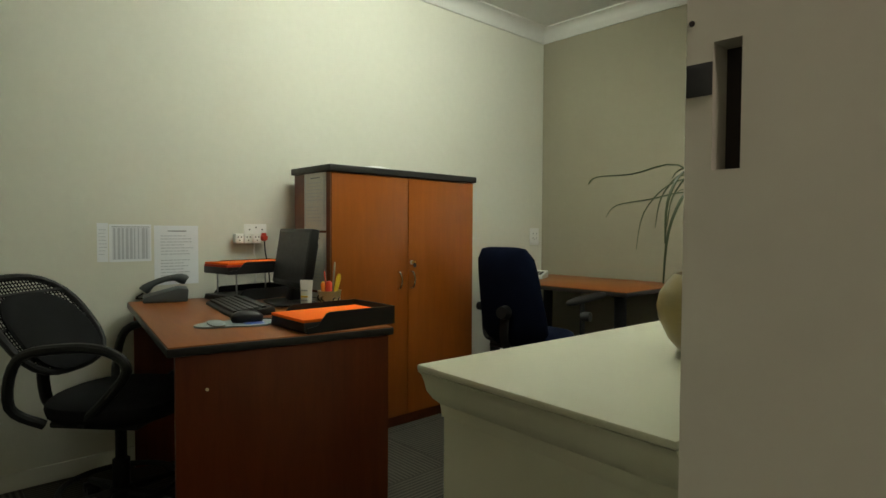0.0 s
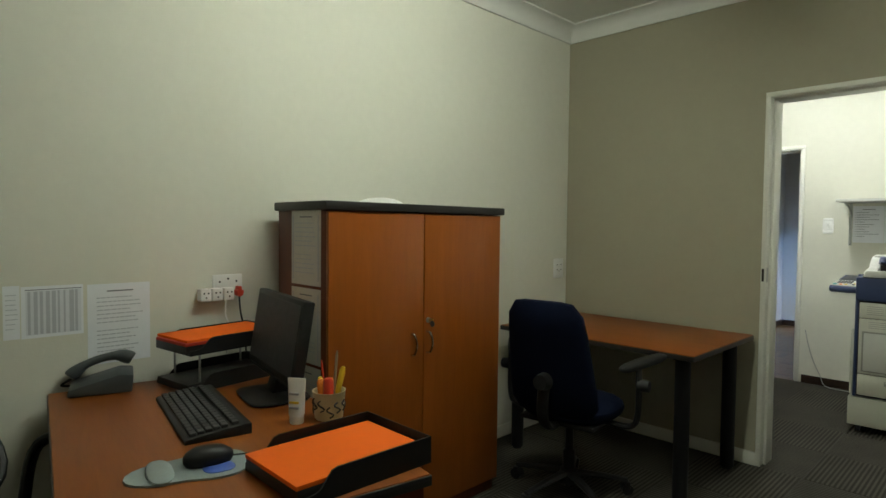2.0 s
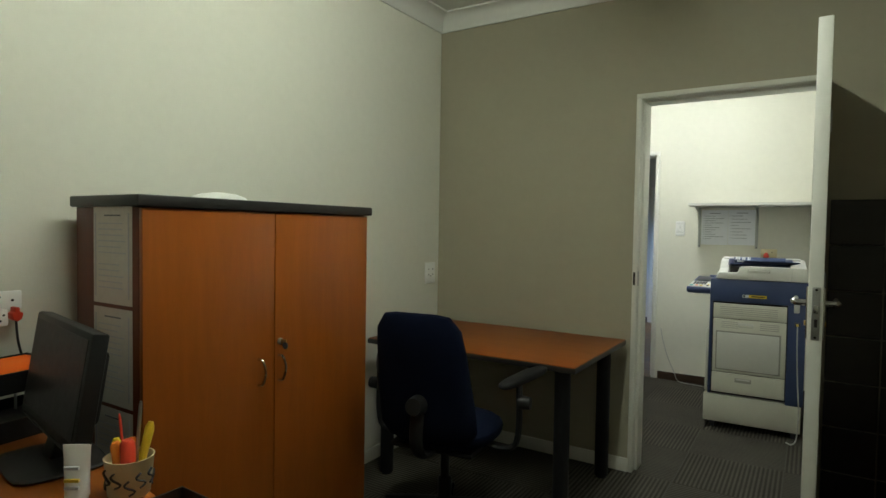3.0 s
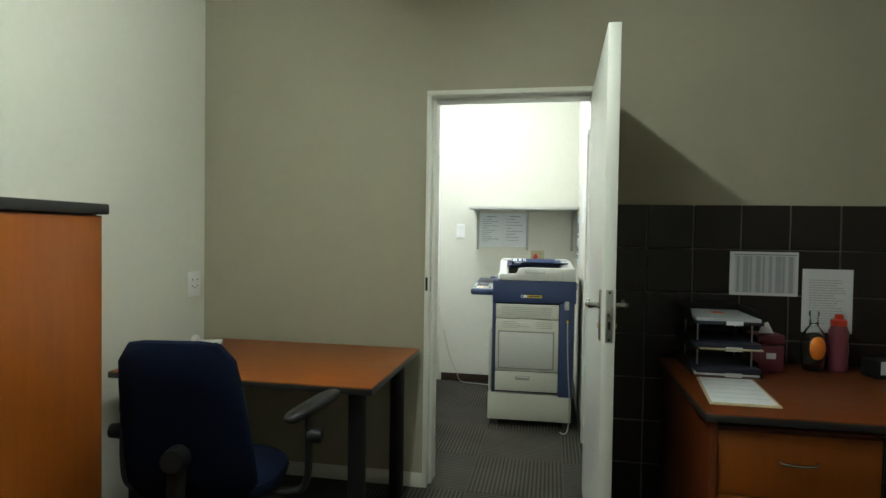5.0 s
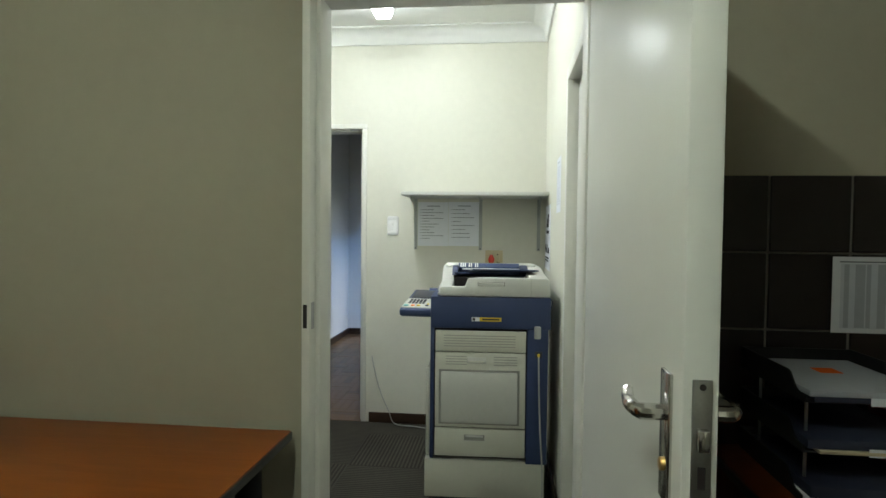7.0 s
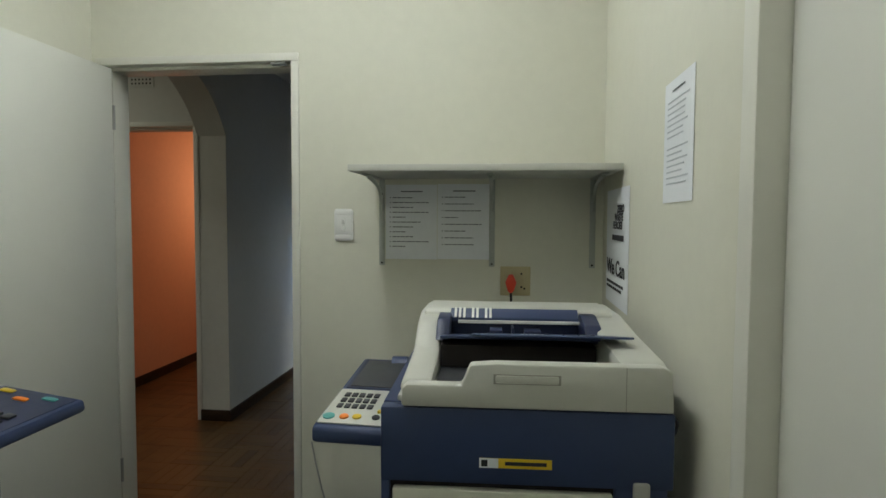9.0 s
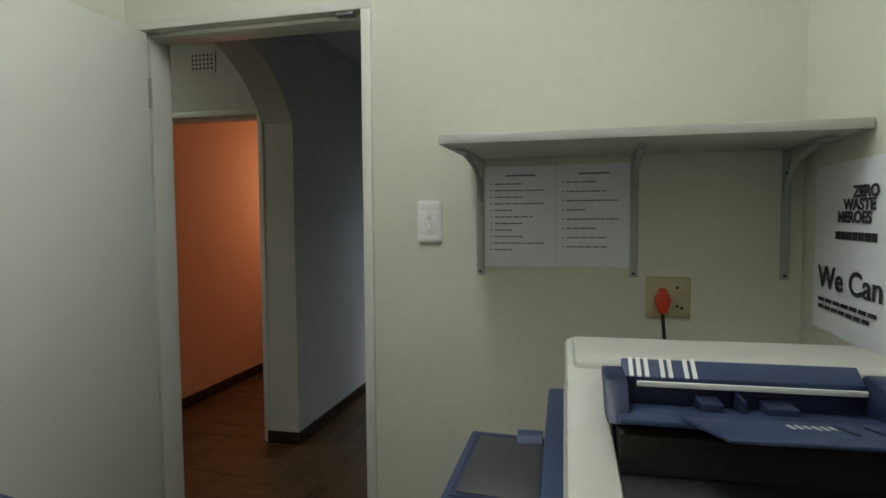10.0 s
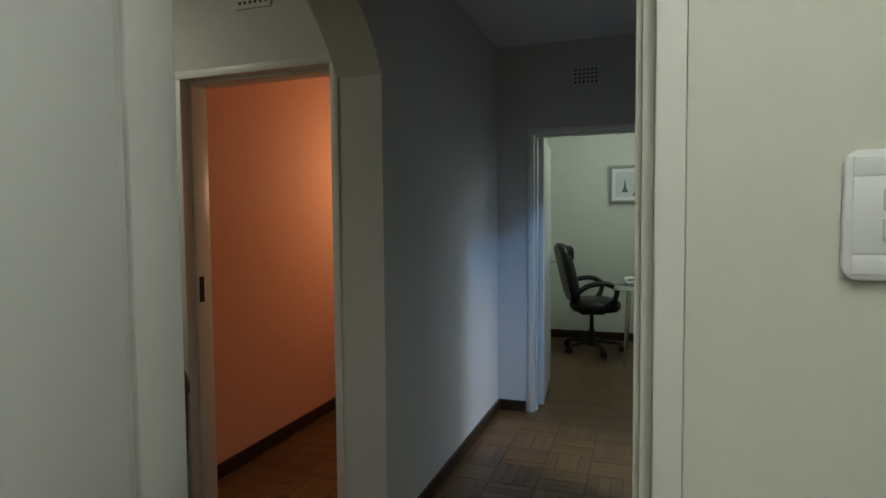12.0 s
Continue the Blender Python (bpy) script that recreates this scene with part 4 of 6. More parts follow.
def telephone(x, y, rz):
    ob = thing("telephone", x, y, DESK_Z, rz, "charcoal desk telephone with its handset down", "telephone")
    part("base", prism([(-0.10, 0.0), (0.095, 0.0), (0.10, 0.072), (0.055, 0.078), (-0.10, 0.030)], "x", -0.080, 0.080, 0.007), PHONE_GREY, ob)
    hs = part("handset", tube(smooth_path([(-0.058, -0.100, 0.054), (-0.062, -0.062, 0.092), (-0.064, -0.005, 0.118), (-0.062, 0.055, 0.126), (-0.058, 0.098, 0.108)], 4), [0.024, 0.027, 0.026, 0.022, 0.019, 0.017, 0.017, 0.017, 0.017, 0.017, 0.018, 0.020, 0.024, 0.028, 0.029, 0.028, 0.024], 14), PHONE_GREY, ob, "charcoal handset")
    for r in range(4):
        for c in range(3):
            part("key", box(-0.018 + 0.022 * c, -0.003 + 0.022 * c, -0.055 + 0.024 * r, -0.041 + 0.024 * r, 0.028 + 0.0068 * r, 0.044 + 0.0068 * r, 0.002), DARK_GREY, ob)
    part("display", box(-0.015, 0.07, 0.055, 0.085, 0.064, 0.069, 0.001), SCREEN, ob)
    part("cord", tube(smooth_path([(-0.07, -0.10, 0.04), (-0.085, -0.13, 0.012), (-0.08, -0.10, 0.008), (-0.088, -0.06, 0.012)], 5), 0.005, 8), BLACK_PLASTIC, hs, "coiled black cord")
    return ob


telephone(0.118, -2.960, -16).scale = (0.94, 0.94, 0.80)
letter_tray("letter_tray", 0.150, -2.795, DESK_Z, 8, 0.225, 0.365, 2, 0.125, "two-tier black letter tray with orange files on top", [[(BLACK_EDGE, 0.022, 0.0)], [(BLACK_EDGE, 0.028, -0.003), (RED_FOLDER, 0.010, 0.008), (ORANGE_PAPER, 0.009, 0.0)]])
letter_tray("letter_tray", 1.062, -2.906, DESK_Z + 0.0005, -1, 0.255, 0.345, 1, 0.1, "black letter tray filled with bright orange paper", [[(BLACK_EDGE, 0.030, 0.0), (ORANGE_PAPER, 0.010, 0.004)]], 0.064)


def pen_cup(x, y):
    ob = thing("pen_cup", x, y, DESK_Z, 0, "cream cup with black scrolls, full of pens", "cup")
    part("cup", lathe([(0.038, 0.0), (0.041, 0.004), (0.048, 0.080), (0.0495, 0.082), (0.046, 0.082), (0.039, 0.012), (0.01, 0.010)], 28), CREAM_POT, ob)
    rnd = random.Random(3)
    for k in range(11):
        a0, z0 = 0.571 * k + rnd.uniform(-0.1, 0.1), rnd.uniform(0.010, 0.036)
        pts = []
        for i in range(9):
            a = a0 + 0.32 * math.sin(i * 0.8) * (1 - i / 14)
            z = z0 + 0.004 * i
            r = 0.0414 + 0.0088 * z / 0.09
            pts.append((r * math.cos(a), r * math.sin(a), z))
        part("scroll", tube(pts, 0.0036, 6, flat=0.6), BLACK_INK, ob, "painted black scroll")
    for a, lean, top, material, rad in ((0.9, 0.20, 0.150, YELLOW, 0.009), (1.25, 0.24, 0.138, YELLOW, 0.007), (1.5, 0.26, 0.125, BLACK_INK, 0.006), (5.6, 0.05, 0.122, RED, 0.015), (4.2, 0.12, 0.115, ORANGE, 0.012), (3.6, 0.16, 0.118, YELLOW, 0.009), (3.0, 0.26, 0.160, RED, 0.003), (0.4, 0.08, 0.200, STEEL, 0.004), (2.4, 0.14, 0.112, ORANGE, 0.010)):
        c, s = math.cos(a), math.sin(a)
        part("pen", tube([(0.012 * c, 0.012 * s, 0.014), ((0.012 + lean * top * 0.9) * c, (0.012 + lean * top * 0.9) * s, top * 0.93), ((0.012 + lean * top) * c, (0.012 + lean * top) * s, top)], [rad, rad, rad * 0.6], 10), material, ob)
    return ob


pen_cup(0.880, -2.560)
TB = thing("squeeze_tube", 0.856, -2.652, DESK_Z, 35, "white squeeze tube standing on its cap", "tube")
part("cap", lathe([(0.019, 0), (0.020, 0.002), (0.020, 0.022), (0.018, 0.024)], 20), WHITE_PLASTIC, TB)
_bm = bmesh.new()
_rr = []
for _k in range(9):
    _q = _k / 8
    _rr.append([_bm.verts.new(((0.022 + 0.006 * _q) * math.cos(a), (0.022 * (1 - _q) + 0.0015) * math.sin(a), 0.024 + 0.105 * _q)) for a in [2 * math.pi * j / 20 for j in range(20)]])
for _a, _b in zip(_rr, _rr[1:]):
    for _j in range(20):
        _bm.faces.new((_a[_j], _a[(_j + 1) % 20], _b[(_j + 1) % 20], _b[_j]))
_bm.faces.new(list(reversed(_rr[0])))
_bm.faces.new(_rr[-1])
part("tube_body", _bm, WHITE_PLASTIC, TB)
for _z, _m in ((0.06, YELLOW), (0.045, INK_LIGHT), (0.085, INK_LIGHT)):
    part("print_band", box(-0.014, 0.014, -0.0215, -0.016, _z, _z + 0.006), _m, TB)

# ---- black mesh chair at the desk ----


def mesh_chair(x, y, rz):
    ob = thing("office_chair", x, y, 0, rz, "black mesh-backed office chair turned to the desk", "chair")
    five_star(ob, 0.28, 0.42, 20, BLACK_METAL)
    part("foot_ring", tube([(0.20 * math.cos(a), 0.20 * math.sin(a), 0.135) for a in [2 * math.pi * k / 28 for k in range(29)]], 0.011, 8), BLACK_METAL, ob, "black steel foot ring")
    part("seat", bend(pad(0.48, 0.46, 0.42, 0.50, 0.10), lambda a, b, c: (a, b + 0.02, c)), BLACK_FABRIC, ob)
    part("seat_shell", box(-0.17, 0.17, -0.15, 0.17, 0.395, 0.42, 0.01), BLACK_PLASTIC, ob)
    part("spine", tube(smooth_path([(0, -0.10, 0.40), (0, -0.26, 0.42), (0, -0.30, 0.50), (0, -0.30, 0.66)], 5), 0.026, 10, flat=0.6), BLACK_PLASTIC, ob, "ribbed black back support")
    rim = []
    for k in range(33):
        a = 2 * math.pi * k / 32
        c, s = math.cos(a), math.sin(a)
        rr = (abs(c) ** 2.8 + abs(s) ** 2.8) ** (-1 / 2.8)
        px, pz = 0.225 * c * rr, 0.735 + 0.165 * s * rr
        rim.append((px, -0.31 - 0.80 * (pz - 0.735) + 0.55 * px * px, pz))
    part("back_rim", tube(rim, 0.014, 8), BLACK_PLASTIC, ob, "curved black back frame")
    for q in (-0.105, 0.0, 0.105):
        part("back_bar", tube([(xx, -0.31 - 0.80 * q + 0.55 * xx * xx, 0.735 + q) for xx in [-0.21 + 0.42 * k / 10 for k in range(11)]], 0.008, 6), BLACK_PLASTIC, ob)
    # woven mesh of thin strands
    bm = bmesh.new()
    for k in range(26):
        q = -0.145 + 0.30 * k / 25
        wd = 0.21 * (1 - (abs(q) / 0.17) ** 2.8) ** (1 / 2.8)
        tube([(xx, -0.305 - 0.80 * q + 0.55 * xx * xx, 0.735 + q) for xx in [-wd + 2 * wd * j / 6 for j in range(7)]], 0.0030, 3, bm)
    for k in range(26):
        px = -0.195 + 0.39 * k / 25
        hg = 0.155 * (1 - (abs(px) / 0.225) ** 2.8) ** (1 / 2.8)
        tube([(px, -0.307 - 0.80 * q + 0.55 * px * px, 0.735 + q) for q in [-hg + 2 * hg * j / 4 for j in range(5)]], 0.0030, 3, bm)
    part("back_mesh", bm, BLACK_FABRIC, ob, "black woven mesh")
    part("lumbar_pad", bend(pad(0.37, 0.27, 0.0, 0.045, 0.10), lambda a, b, c: (a, -0.290 + 0.9 * c - 0.80 * b + 0.55 * a * a, 0.710 + b)), BLACK_FABRIC, ob, "black padded back cushion")
    for s in (-1, 1):
        arm = part("armrest", tube(smooth_path([(s * 0.20, -0.14, 0.42), (s * 0.275, -0.20, 0.50), (s * 0.285, -0.16, 0.66), (s * 0.28, 0.0, 0.70), (s * 0.275, 0.14, 0.69), (s * 0.27, 0.20, 0.63), (s * 0.255, 0.12, 0.53), (s * 0.21, 0.0, 0.43)], 5), 0.017, 10), BLACK_PLASTIC, ob, "looped black armrest")
    return ob


mesh_chair(0.565, -3.262, -47)

solid("loose_cable", tube(smooth_path([(0.022, -1.10, 0.10), (0.030, -1.13, 0.06), (0.045, -1.15, 0.012), (0.060, -1.19, 0.006), (0.10, -1.22, 0.006)], 5), 0.0035, 7), WHITE_PLASTIC, "thin white cable hanging to the floor beside the cupboard", "cable")

# ---- side table with the blue chair ----


def side_table():
    ob = thing("side_table", 0.68, -0.445, 0, 0, "cherry laminate table on black round legs", "table")
    part("tabletop", box(-0.57, 0.57, -0.40, 0.40, 0.710, 0.740, 0.004), CHERRY_TOP, ob)
    part("edging", box(-0.573, 0.573, -0.403, 0.403, 0.711, 0.736, 0.003), BLACK_EDGE, ob, "black plastic edging")
    for x, y in ((-0.50, -0.315), (0.485, -0.315), (-0.50, 0.30), (0.485, 0.30)):
        lg = part("leg", tube([(x, y, 0.012), (x, y, 0.71)], 0.036, 20), BLACK_METAL, ob)
        part("glide", lathe([(0.030, 0.0), (0.032, 0.012)], 16, at=(x, y, 0)), BLACK_PLASTIC, lg)
        part("flange", lathe([(0.055, 0.700), (0.055, 0.709)], 20, at=(x, y, 0)), BLACK_METAL, lg)
    return ob


side_table()


def blue_chair(x, y, rz):
    ob = thing("office_chair", x, y, 0, rz, "navy fabric office chair with black arms at the table", "chair")
    five_star(ob, 0.29, 0.40, 36, BLACK_PLASTIC)
    part("seat", bend(pad(0.48, 0.46, 0.41, 0.48, 0.12), lambda a, b, c: (a, b + 0.03, c)), BLUE_FABRIC, ob, "navy padded seat")
    part("seat_shell", box(-0.19, 0.19, -0.17, 0.20, 0.385, 0.41, 0.012), BLACK_PLASTIC, ob)
    back = bend(pad(0.42, 0.56, 0.0, 0.07, 0.08, shape=6.5), lambda a, b, c: (a * (1.08 - 0.22 * (b + 0.28) / 0.56), -0.19 - c - 0.26 * (b + 0.1) + 0.35 * a * a, 0.715 + b))
    part("backrest", back, BLUE_FABRIC, ob, "navy padded backrest")
    part("spine", tube(smooth_path([(0, -0.08, 0.395), (0, -0.24, 0.40), (0, -0.30, 0.48), (0, -0.285, 0.62)], 5), 0.03, 10, flat=0.5), BLACK_PLASTIC, ob)
    part("height_knob", tube([(0, -0.285, 0.62), (0, -0.335, 0.625)], [0.042, 0.034], 18), BLACK_PLASTIC, ob, "round black back knob")
    for s in (-1, 1):
        post = part("arm_post", tube(smooth_path([(s * 0.18, 0.0, 0.40), (s * 0.30, 0.0, 0.40), (s * 0.335, 0.0, 0.47), (s * 0.335, 0.0, 0.68)], 4), 0.022, 10, flat=0.6), BLACK_PLASTIC, ob)
        ap = part("arm_pad", bend(pad(0.075, 0.27, 0.0, 0.028, 0.2, shape=3), lambda a, b, c: (a, b, c + 0.17 * b)), BLACK_PLASTIC, ob, "black plastic arm pad")
        ap.matrix_basis = pose(s * 0.340, 0.045, 0.682, 0, 0, -s * 29)
        part("adjuster", tube([(s * 0.335, 0, 0.60), (s * 0.385, 0, 0.60)], [0.03, 0.026], 14), BLACK_PLASTIC, post)
        part("button", tube([(s * 0.335, 0.022, 0.640), (s * 0.335, 0.030, 0.640)], 0.006, 8), STEEL, post)
    return ob


blue_chair(0.735, -1.058, 9)


def desk_phone(x, y, z, rz, size=1.0):
    ob = thing("telephone", x, y, z, rz, "small white push-button telephone", "telephone")
    part("base", prism([(-0.10, 0.0), (0.10, 0.0), (0.10, 0.052), (-0.10, 0.026)], "x", -0.075, 0.075, 0.005), WHITE_PLASTIC, ob)
    part("handset", tube(smooth_path([(-0.05, -0.09, 0.042), (-0.05, -0.04, 0.052), (-0.05, 0.04, 0.058), (-0.05, 0.09, 0.058)], 4), [0.021, 0.02, 0.017, 0.014, 0.013, 0.013, 0.013, 0.013, 0.014, 0.017, 0.02, 0.021, 0.021], 10), WHITE_PLASTIC, ob)
    for r in range(4):
        for c in range(3):
            part("key", box(-0.01 + 0.026 * c, 0.009 + 0.026 * c, -0.075 + 0.030 * r, -0.056 + 0.030 * r, 0.025 + 0.0038 * r, 0.036 + 0.0038 * r, 0.002), DARK_GREY, ob)
    return ob


desk_phone(0.285, -0.445, 0.7405, 24)

# ---- entrance: white cabinet with the palm ----
CB = thing("low_cabinet", 2.514, -2.842, 0, -3, "white painted low cabinet with a moulded top", "cabinet")
CB.scale.z = 0.978
part("body", box(-0.196, 0.196, -0.402, 0.372, 0.0, 0.818, 0.002), CABINET_WHITE, CB)
_bm = bmesh.new()
_rings = [[_bm.verts.new(p) for p in ((-0.226 + o, -0.432 + o, z), (0.198, -0.432 + o, z), (0.198, 0.402 - o, z), (-0.226 + o, 0.402 - o, z))] for z, o in ((0.889, 0.001), (0.884, 0.005), (0.874, 0.008), (0.858, 0.011), (0.846, 0.018), (0.838, 0.026), (0.830, 0.027), (0.818, 0.028))]
for _a, _b in zip(_rings, _rings[1:]):
    for _j in range(4):
        _bm.faces.new((_a[_j], _a[(_j + 1) % 4], _b[(_j + 1) % 4], _b[_j]))
_bm.faces.new(_rings[0])
_bm.faces.new(list(reversed(_rings[-1])))
part("moulding", _bm, CABINET_WHITE, CB, "moulded white cornice under the top")
part("top", box(-0.226, 0.198, -0.432, 0.402, 0.8895, 0.900, 0.003), CABINET_WHITE, CB, "white lacquered cabinet top")


def palm(x, y, z):
    ob = thing("potted_palm", x, y, z, 0, "small ponytail palm in a round olive pot", "plant")
    part("pot", lathe([(0.054, 0.0), (0.062, 0.003), (0.083, 0.026), (0.098, 0.058), (0.101, 0.078), (0.097, 0.098), (0.084, 0.118), (0.076, 0.127), (0.072, 0.129), (0.069, 0.126), (0.067, 0.114), (0.02, 0.110)], 44), OLIVE_POT, ob, "round olive glazed pot")
    part("soil", lathe([(0.071, 0.120), (0.050, 0.130), (0.02, 0.136)], 24), SOIL, ob)
    part("trunk", tube([(0, 0, 0.118), (0, 0, 0.138), (0.001, 0, 0.150), (0.001, 0, 0.166), (0.001, 0.001, 0.20), (0.0, 0.002, 0.262)], [0.056, 0.040, 0.027, 0.019, 0.0150, 0.0140], 18), TRUNK, ob, "swollen brown trunk")
    part("cut_stem", tube([(0.0, 0.002, 0.25), (-0.006, -0.002, 0.30), (-0.016, -0.008, 0.352)], [0.008, 0.0065, 0.006], 10), TRUNK, ob, "cut dark stem")
    rnd = random.Random(11)
    # heading, reach, lift and drop of each blade: two long ones, then the tuft
    blades = [(3.45, 0.225, 0.050, 0.012), (3.30, 0.185, 0.010, 0.030)]
    for k in range(38):
        short = k % 3 == 0
        blades.append((k * 2.4 + rnd.uniform(-0.3, 0.3), rnd.uniform(0.05, 0.08) if short else rnd.uniform(0.08, 0.135), rnd.uniform(0.0, 0.040), rnd.uniform(0.0, 0.03) if short else rnd.uniform(0.03, 0.15)))
    for a, reach, lift, drop in blades:
        c, s = math.cos(a), math.sin(a)
        h = 0.252 + rnd.uniform(-0.014, 0.014)
        top = h + 0.010 + lift
        sway = rnd.uniform(-0.02, 0.02)
        pts = smooth_path([(0.010 * c, 0.010 * s, h), (reach * 0.32 * c, reach * 0.32 * s, top), (reach * 0.64 * c, reach * 0.64 * s, top - 0.05 * reach), (reach * 0.92 * c - sway * s, reach * 0.92 * s + sway * c, top - 0.03 * reach - drop * 0.45), (reach * c - 1.6 * sway * s, reach * s + 1.6 * sway * c, top - 0.05 * reach - drop)], 4)
        n = len(pts)
        part("leaf", tube(pts, [0.0009 + 0.0034 * math.sin(math.pi * (0.30 + 0.68 * i / n)) for i in range(n)], 5, flat=0.3), LEAF, ob)
    return ob


palm(2.566, -2.850, 0.8805).scale = (1.06, 1.06, 1.06)

# ---- tiled corner with the second desk ----
RD = thing("desk", 3.30, -0.47, 0, 0, "cherry desk with a drawer pedestal against dark tiles", "desk")
part("tabletop", box(-0.875, 0.95, -0.455, 0.445, 0.725, 0.755, 0.004), CHERRY_RED, RD)
part("edging", box(-0.878, 0.953, -0.458, 0.448, 0.726, 0.751, 0.003), BLACK_EDGE, RD, "black plastic edging")
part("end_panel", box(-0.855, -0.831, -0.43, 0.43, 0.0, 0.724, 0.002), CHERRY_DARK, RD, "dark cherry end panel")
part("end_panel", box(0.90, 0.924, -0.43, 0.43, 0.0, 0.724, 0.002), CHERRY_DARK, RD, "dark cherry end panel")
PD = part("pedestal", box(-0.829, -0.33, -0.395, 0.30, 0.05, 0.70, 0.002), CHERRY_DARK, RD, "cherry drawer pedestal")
for k, (z0, z1) in enumerate(((0.475, 0.690), (0.265, 0.470), (0.06, 0.260))):
    dr = part("drawer_front", box(-0.826, -0.333, -0.414, -0.396, z0, z1, 0.0015), CHERRY, PD)
    zc = (z0 + z1) / 2 + 0.02
    dr2 = tube(smooth_path([(-0.64, -0.414, zc), (-0.63, -0.436, zc - 0.004), (-0.58, -0.442, zc - 0.006), (-0.53, -0.436, zc - 0.004), (-0.52, -0.414, zc)], 4), 0.005, 8)
    dr2 = new("handle", mesh_of("handle", dr2, CHROME))
    dr2.parent = PD
BK = thing("desk_bin", 3.10, -0.55, 0, 0, "black waste bin under the desk", "bin")
part("bin_shell", lathe([(0.11, 0.0), (0.12, 0.01), (0.14, 0.30), (0.145, 0.31), (0.132, 0.31), (0.11, 0.02), (0.03, 0.015)], 28), BLACK_PLASTIC, BK)

# top papers use a grey, which puts this corner's shade into their colour
letter_tray("letter_tray", 2.505, -0.37, 0.755, 0, 0.275, 0.33, 3, 0.108, "three-tier black letter tray full of papers", [[(PAPER, 0.008, -0.004), (NAVY_FOLDER, 0.024, 0.004)], [(CREAM_CARD, 0.007, 0.014), (NAVY_FOLDER, 0.020, -0.006)], [(NAVY_FOLDER, 0.010, 0.005), (INK_LIGHT, 0.013, -0.003)]])
TR = bpy.data.objects["letter_tray.002"]
for k in range(3):
    part("label", box(0.125, 0.190, -0.0165, -0.0150, 0.108 * k + 0.001, 0.108 * k + 0.018), PAPER, TR, "white label")
part("orange_note", box(0.115, 0.165, 0.16, 0.21, 0.2445, 0.2460), ORANGE_PAPER, TR, "orange sticky note")
NP = thing("notepad", 2.462, -0.818, 0.7555, 0, "cream-backed planner pad lying on the desk", "notepad")
part("backing", prism([(0, 0), (0.232, 0.0), (0.262, 0.385), (0.045, 0.385)], "z", 0.0, 0.006), CREAM_CARD, NP)
part("page", prism([(0.010, 0.012), (0.222, 0.012), (0.250, 0.375), (0.054, 0.375)], "z", 0.006, 0.009), PAPER, NP)
_bm = bmesh.new()
for k in range(5):
    q = 0.07 + 0.065 * k
    prism([(0.02 + 0.11 * q, q), (0.212 + 0.07 * q, q), (0.212 + 0.07 * q, q + 0.003), (0.02 + 0.11 * q, q + 0.003)], "z", 0.009, 0.0094, 0, _bm)
part("ruled_line", _bm, INK_LIGHT, NP)
PB = thing("plastic_box", 2.835, -0.195, 0.755, 6, "rose-coloured plastic box with a card in its lid", "box")
part("body", box(-0.068, 0.068, -0.055, 0.055, 0.0, 0.118, 0.010), PINK, PB)
part("lid", box(-0.071, 0.071, -0.058, 0.058, 0.118, 0.165, 0.014), PINK, PB)
part("card", prism([(-0.03, 0.165), (0.035, 0.165), (0.01, 0.215), (-0.012, 0.205)], "y", -0.02, -0.018), PAPER, PB, "white card stuck in the lid")
part("label", box(-0.01, 0.03, -0.0565, -0.0545, 0.06, 0.085), PAPER, PB)
JR = thing("glass_bottle", 3.055, -0.150, 0.755, 0, "clear glass bottle with an orange label", "bottle")
part("glass", lathe([(0.032, 0), (0.040, 0.006), (0.048, 0.050), (0.051, 0.100), (0.047, 0.145), (0.034, 0.178), (0.019, 0.198), (0.016, 0.235), (0.020, 0.245), (0.020, 0.262), (0.016, 0.262), (0.013, 0.20), (0.030, 0.174), (0.043, 0.14), (0.047, 0.10), (0.036, 0.02), (0.01, 0.012)], 28), GLASS, JR)
part("label", bend(pad(0.066, 0.100, 0.0, 0.004, 0.1, shape=2.6), lambda a, b, c: ((0.0515 + c - 4.0 * b * b) * math.sin(a / 0.0515), -(0.0515 + c - 4.0 * b * b) * math.cos(a / 0.0515), 0.105 + b)), ORANGE, JR, "orange oval label")
RB = thing("drinking_bottle", 3.165, -0.125, 0.755, 0, "red translucent drinking bottle", "bottle")
part("body", lathe([(0.036, 0), (0.039, 0.004), (0.037, 0.05), (0.040, 0.09), (0.037, 0.13), (0.040, 0.17), (0.030, 0.20)], 28), PINK, RB)
part("cap", lathe([(0.031, 0.20), (0.032, 0.222), (0.026, 0.226), (0.017, 0.228), (0.017, 0.246), (0.012, 0.250)], 22), RED, RB)
DT = thing("desk_tidy", 3.31, -0.21, 0.755, 12, "black wire desk tidy holding white cards", "desk tidy")
part("tidy_box", box(-0.07, 0.07, -0.05, 0.05, 0.0, 0.075, 0.006), BLACK_PLASTIC, DT)
part("cards", prism([(-0.06, 0.075), (0.03, 0.075), (0.06, 0.04), (0.06, 0.02), (-0.06, 0.02)], "y", -0.0535, -0.0505), PAPER, DT)
hang(sheet("notice", 0.296, 0.205, "printed table taped to the dark tiles", table=True, seed=8), 2.741, -0.014, 1.066, 0)
hang(sheet("notice", 0.212, 0.292, "typed sheet taped to the dark tiles", lines=18, title=False, seed=9), 3.055, -0.014, 0.904, 0)

# ---- copy room ----


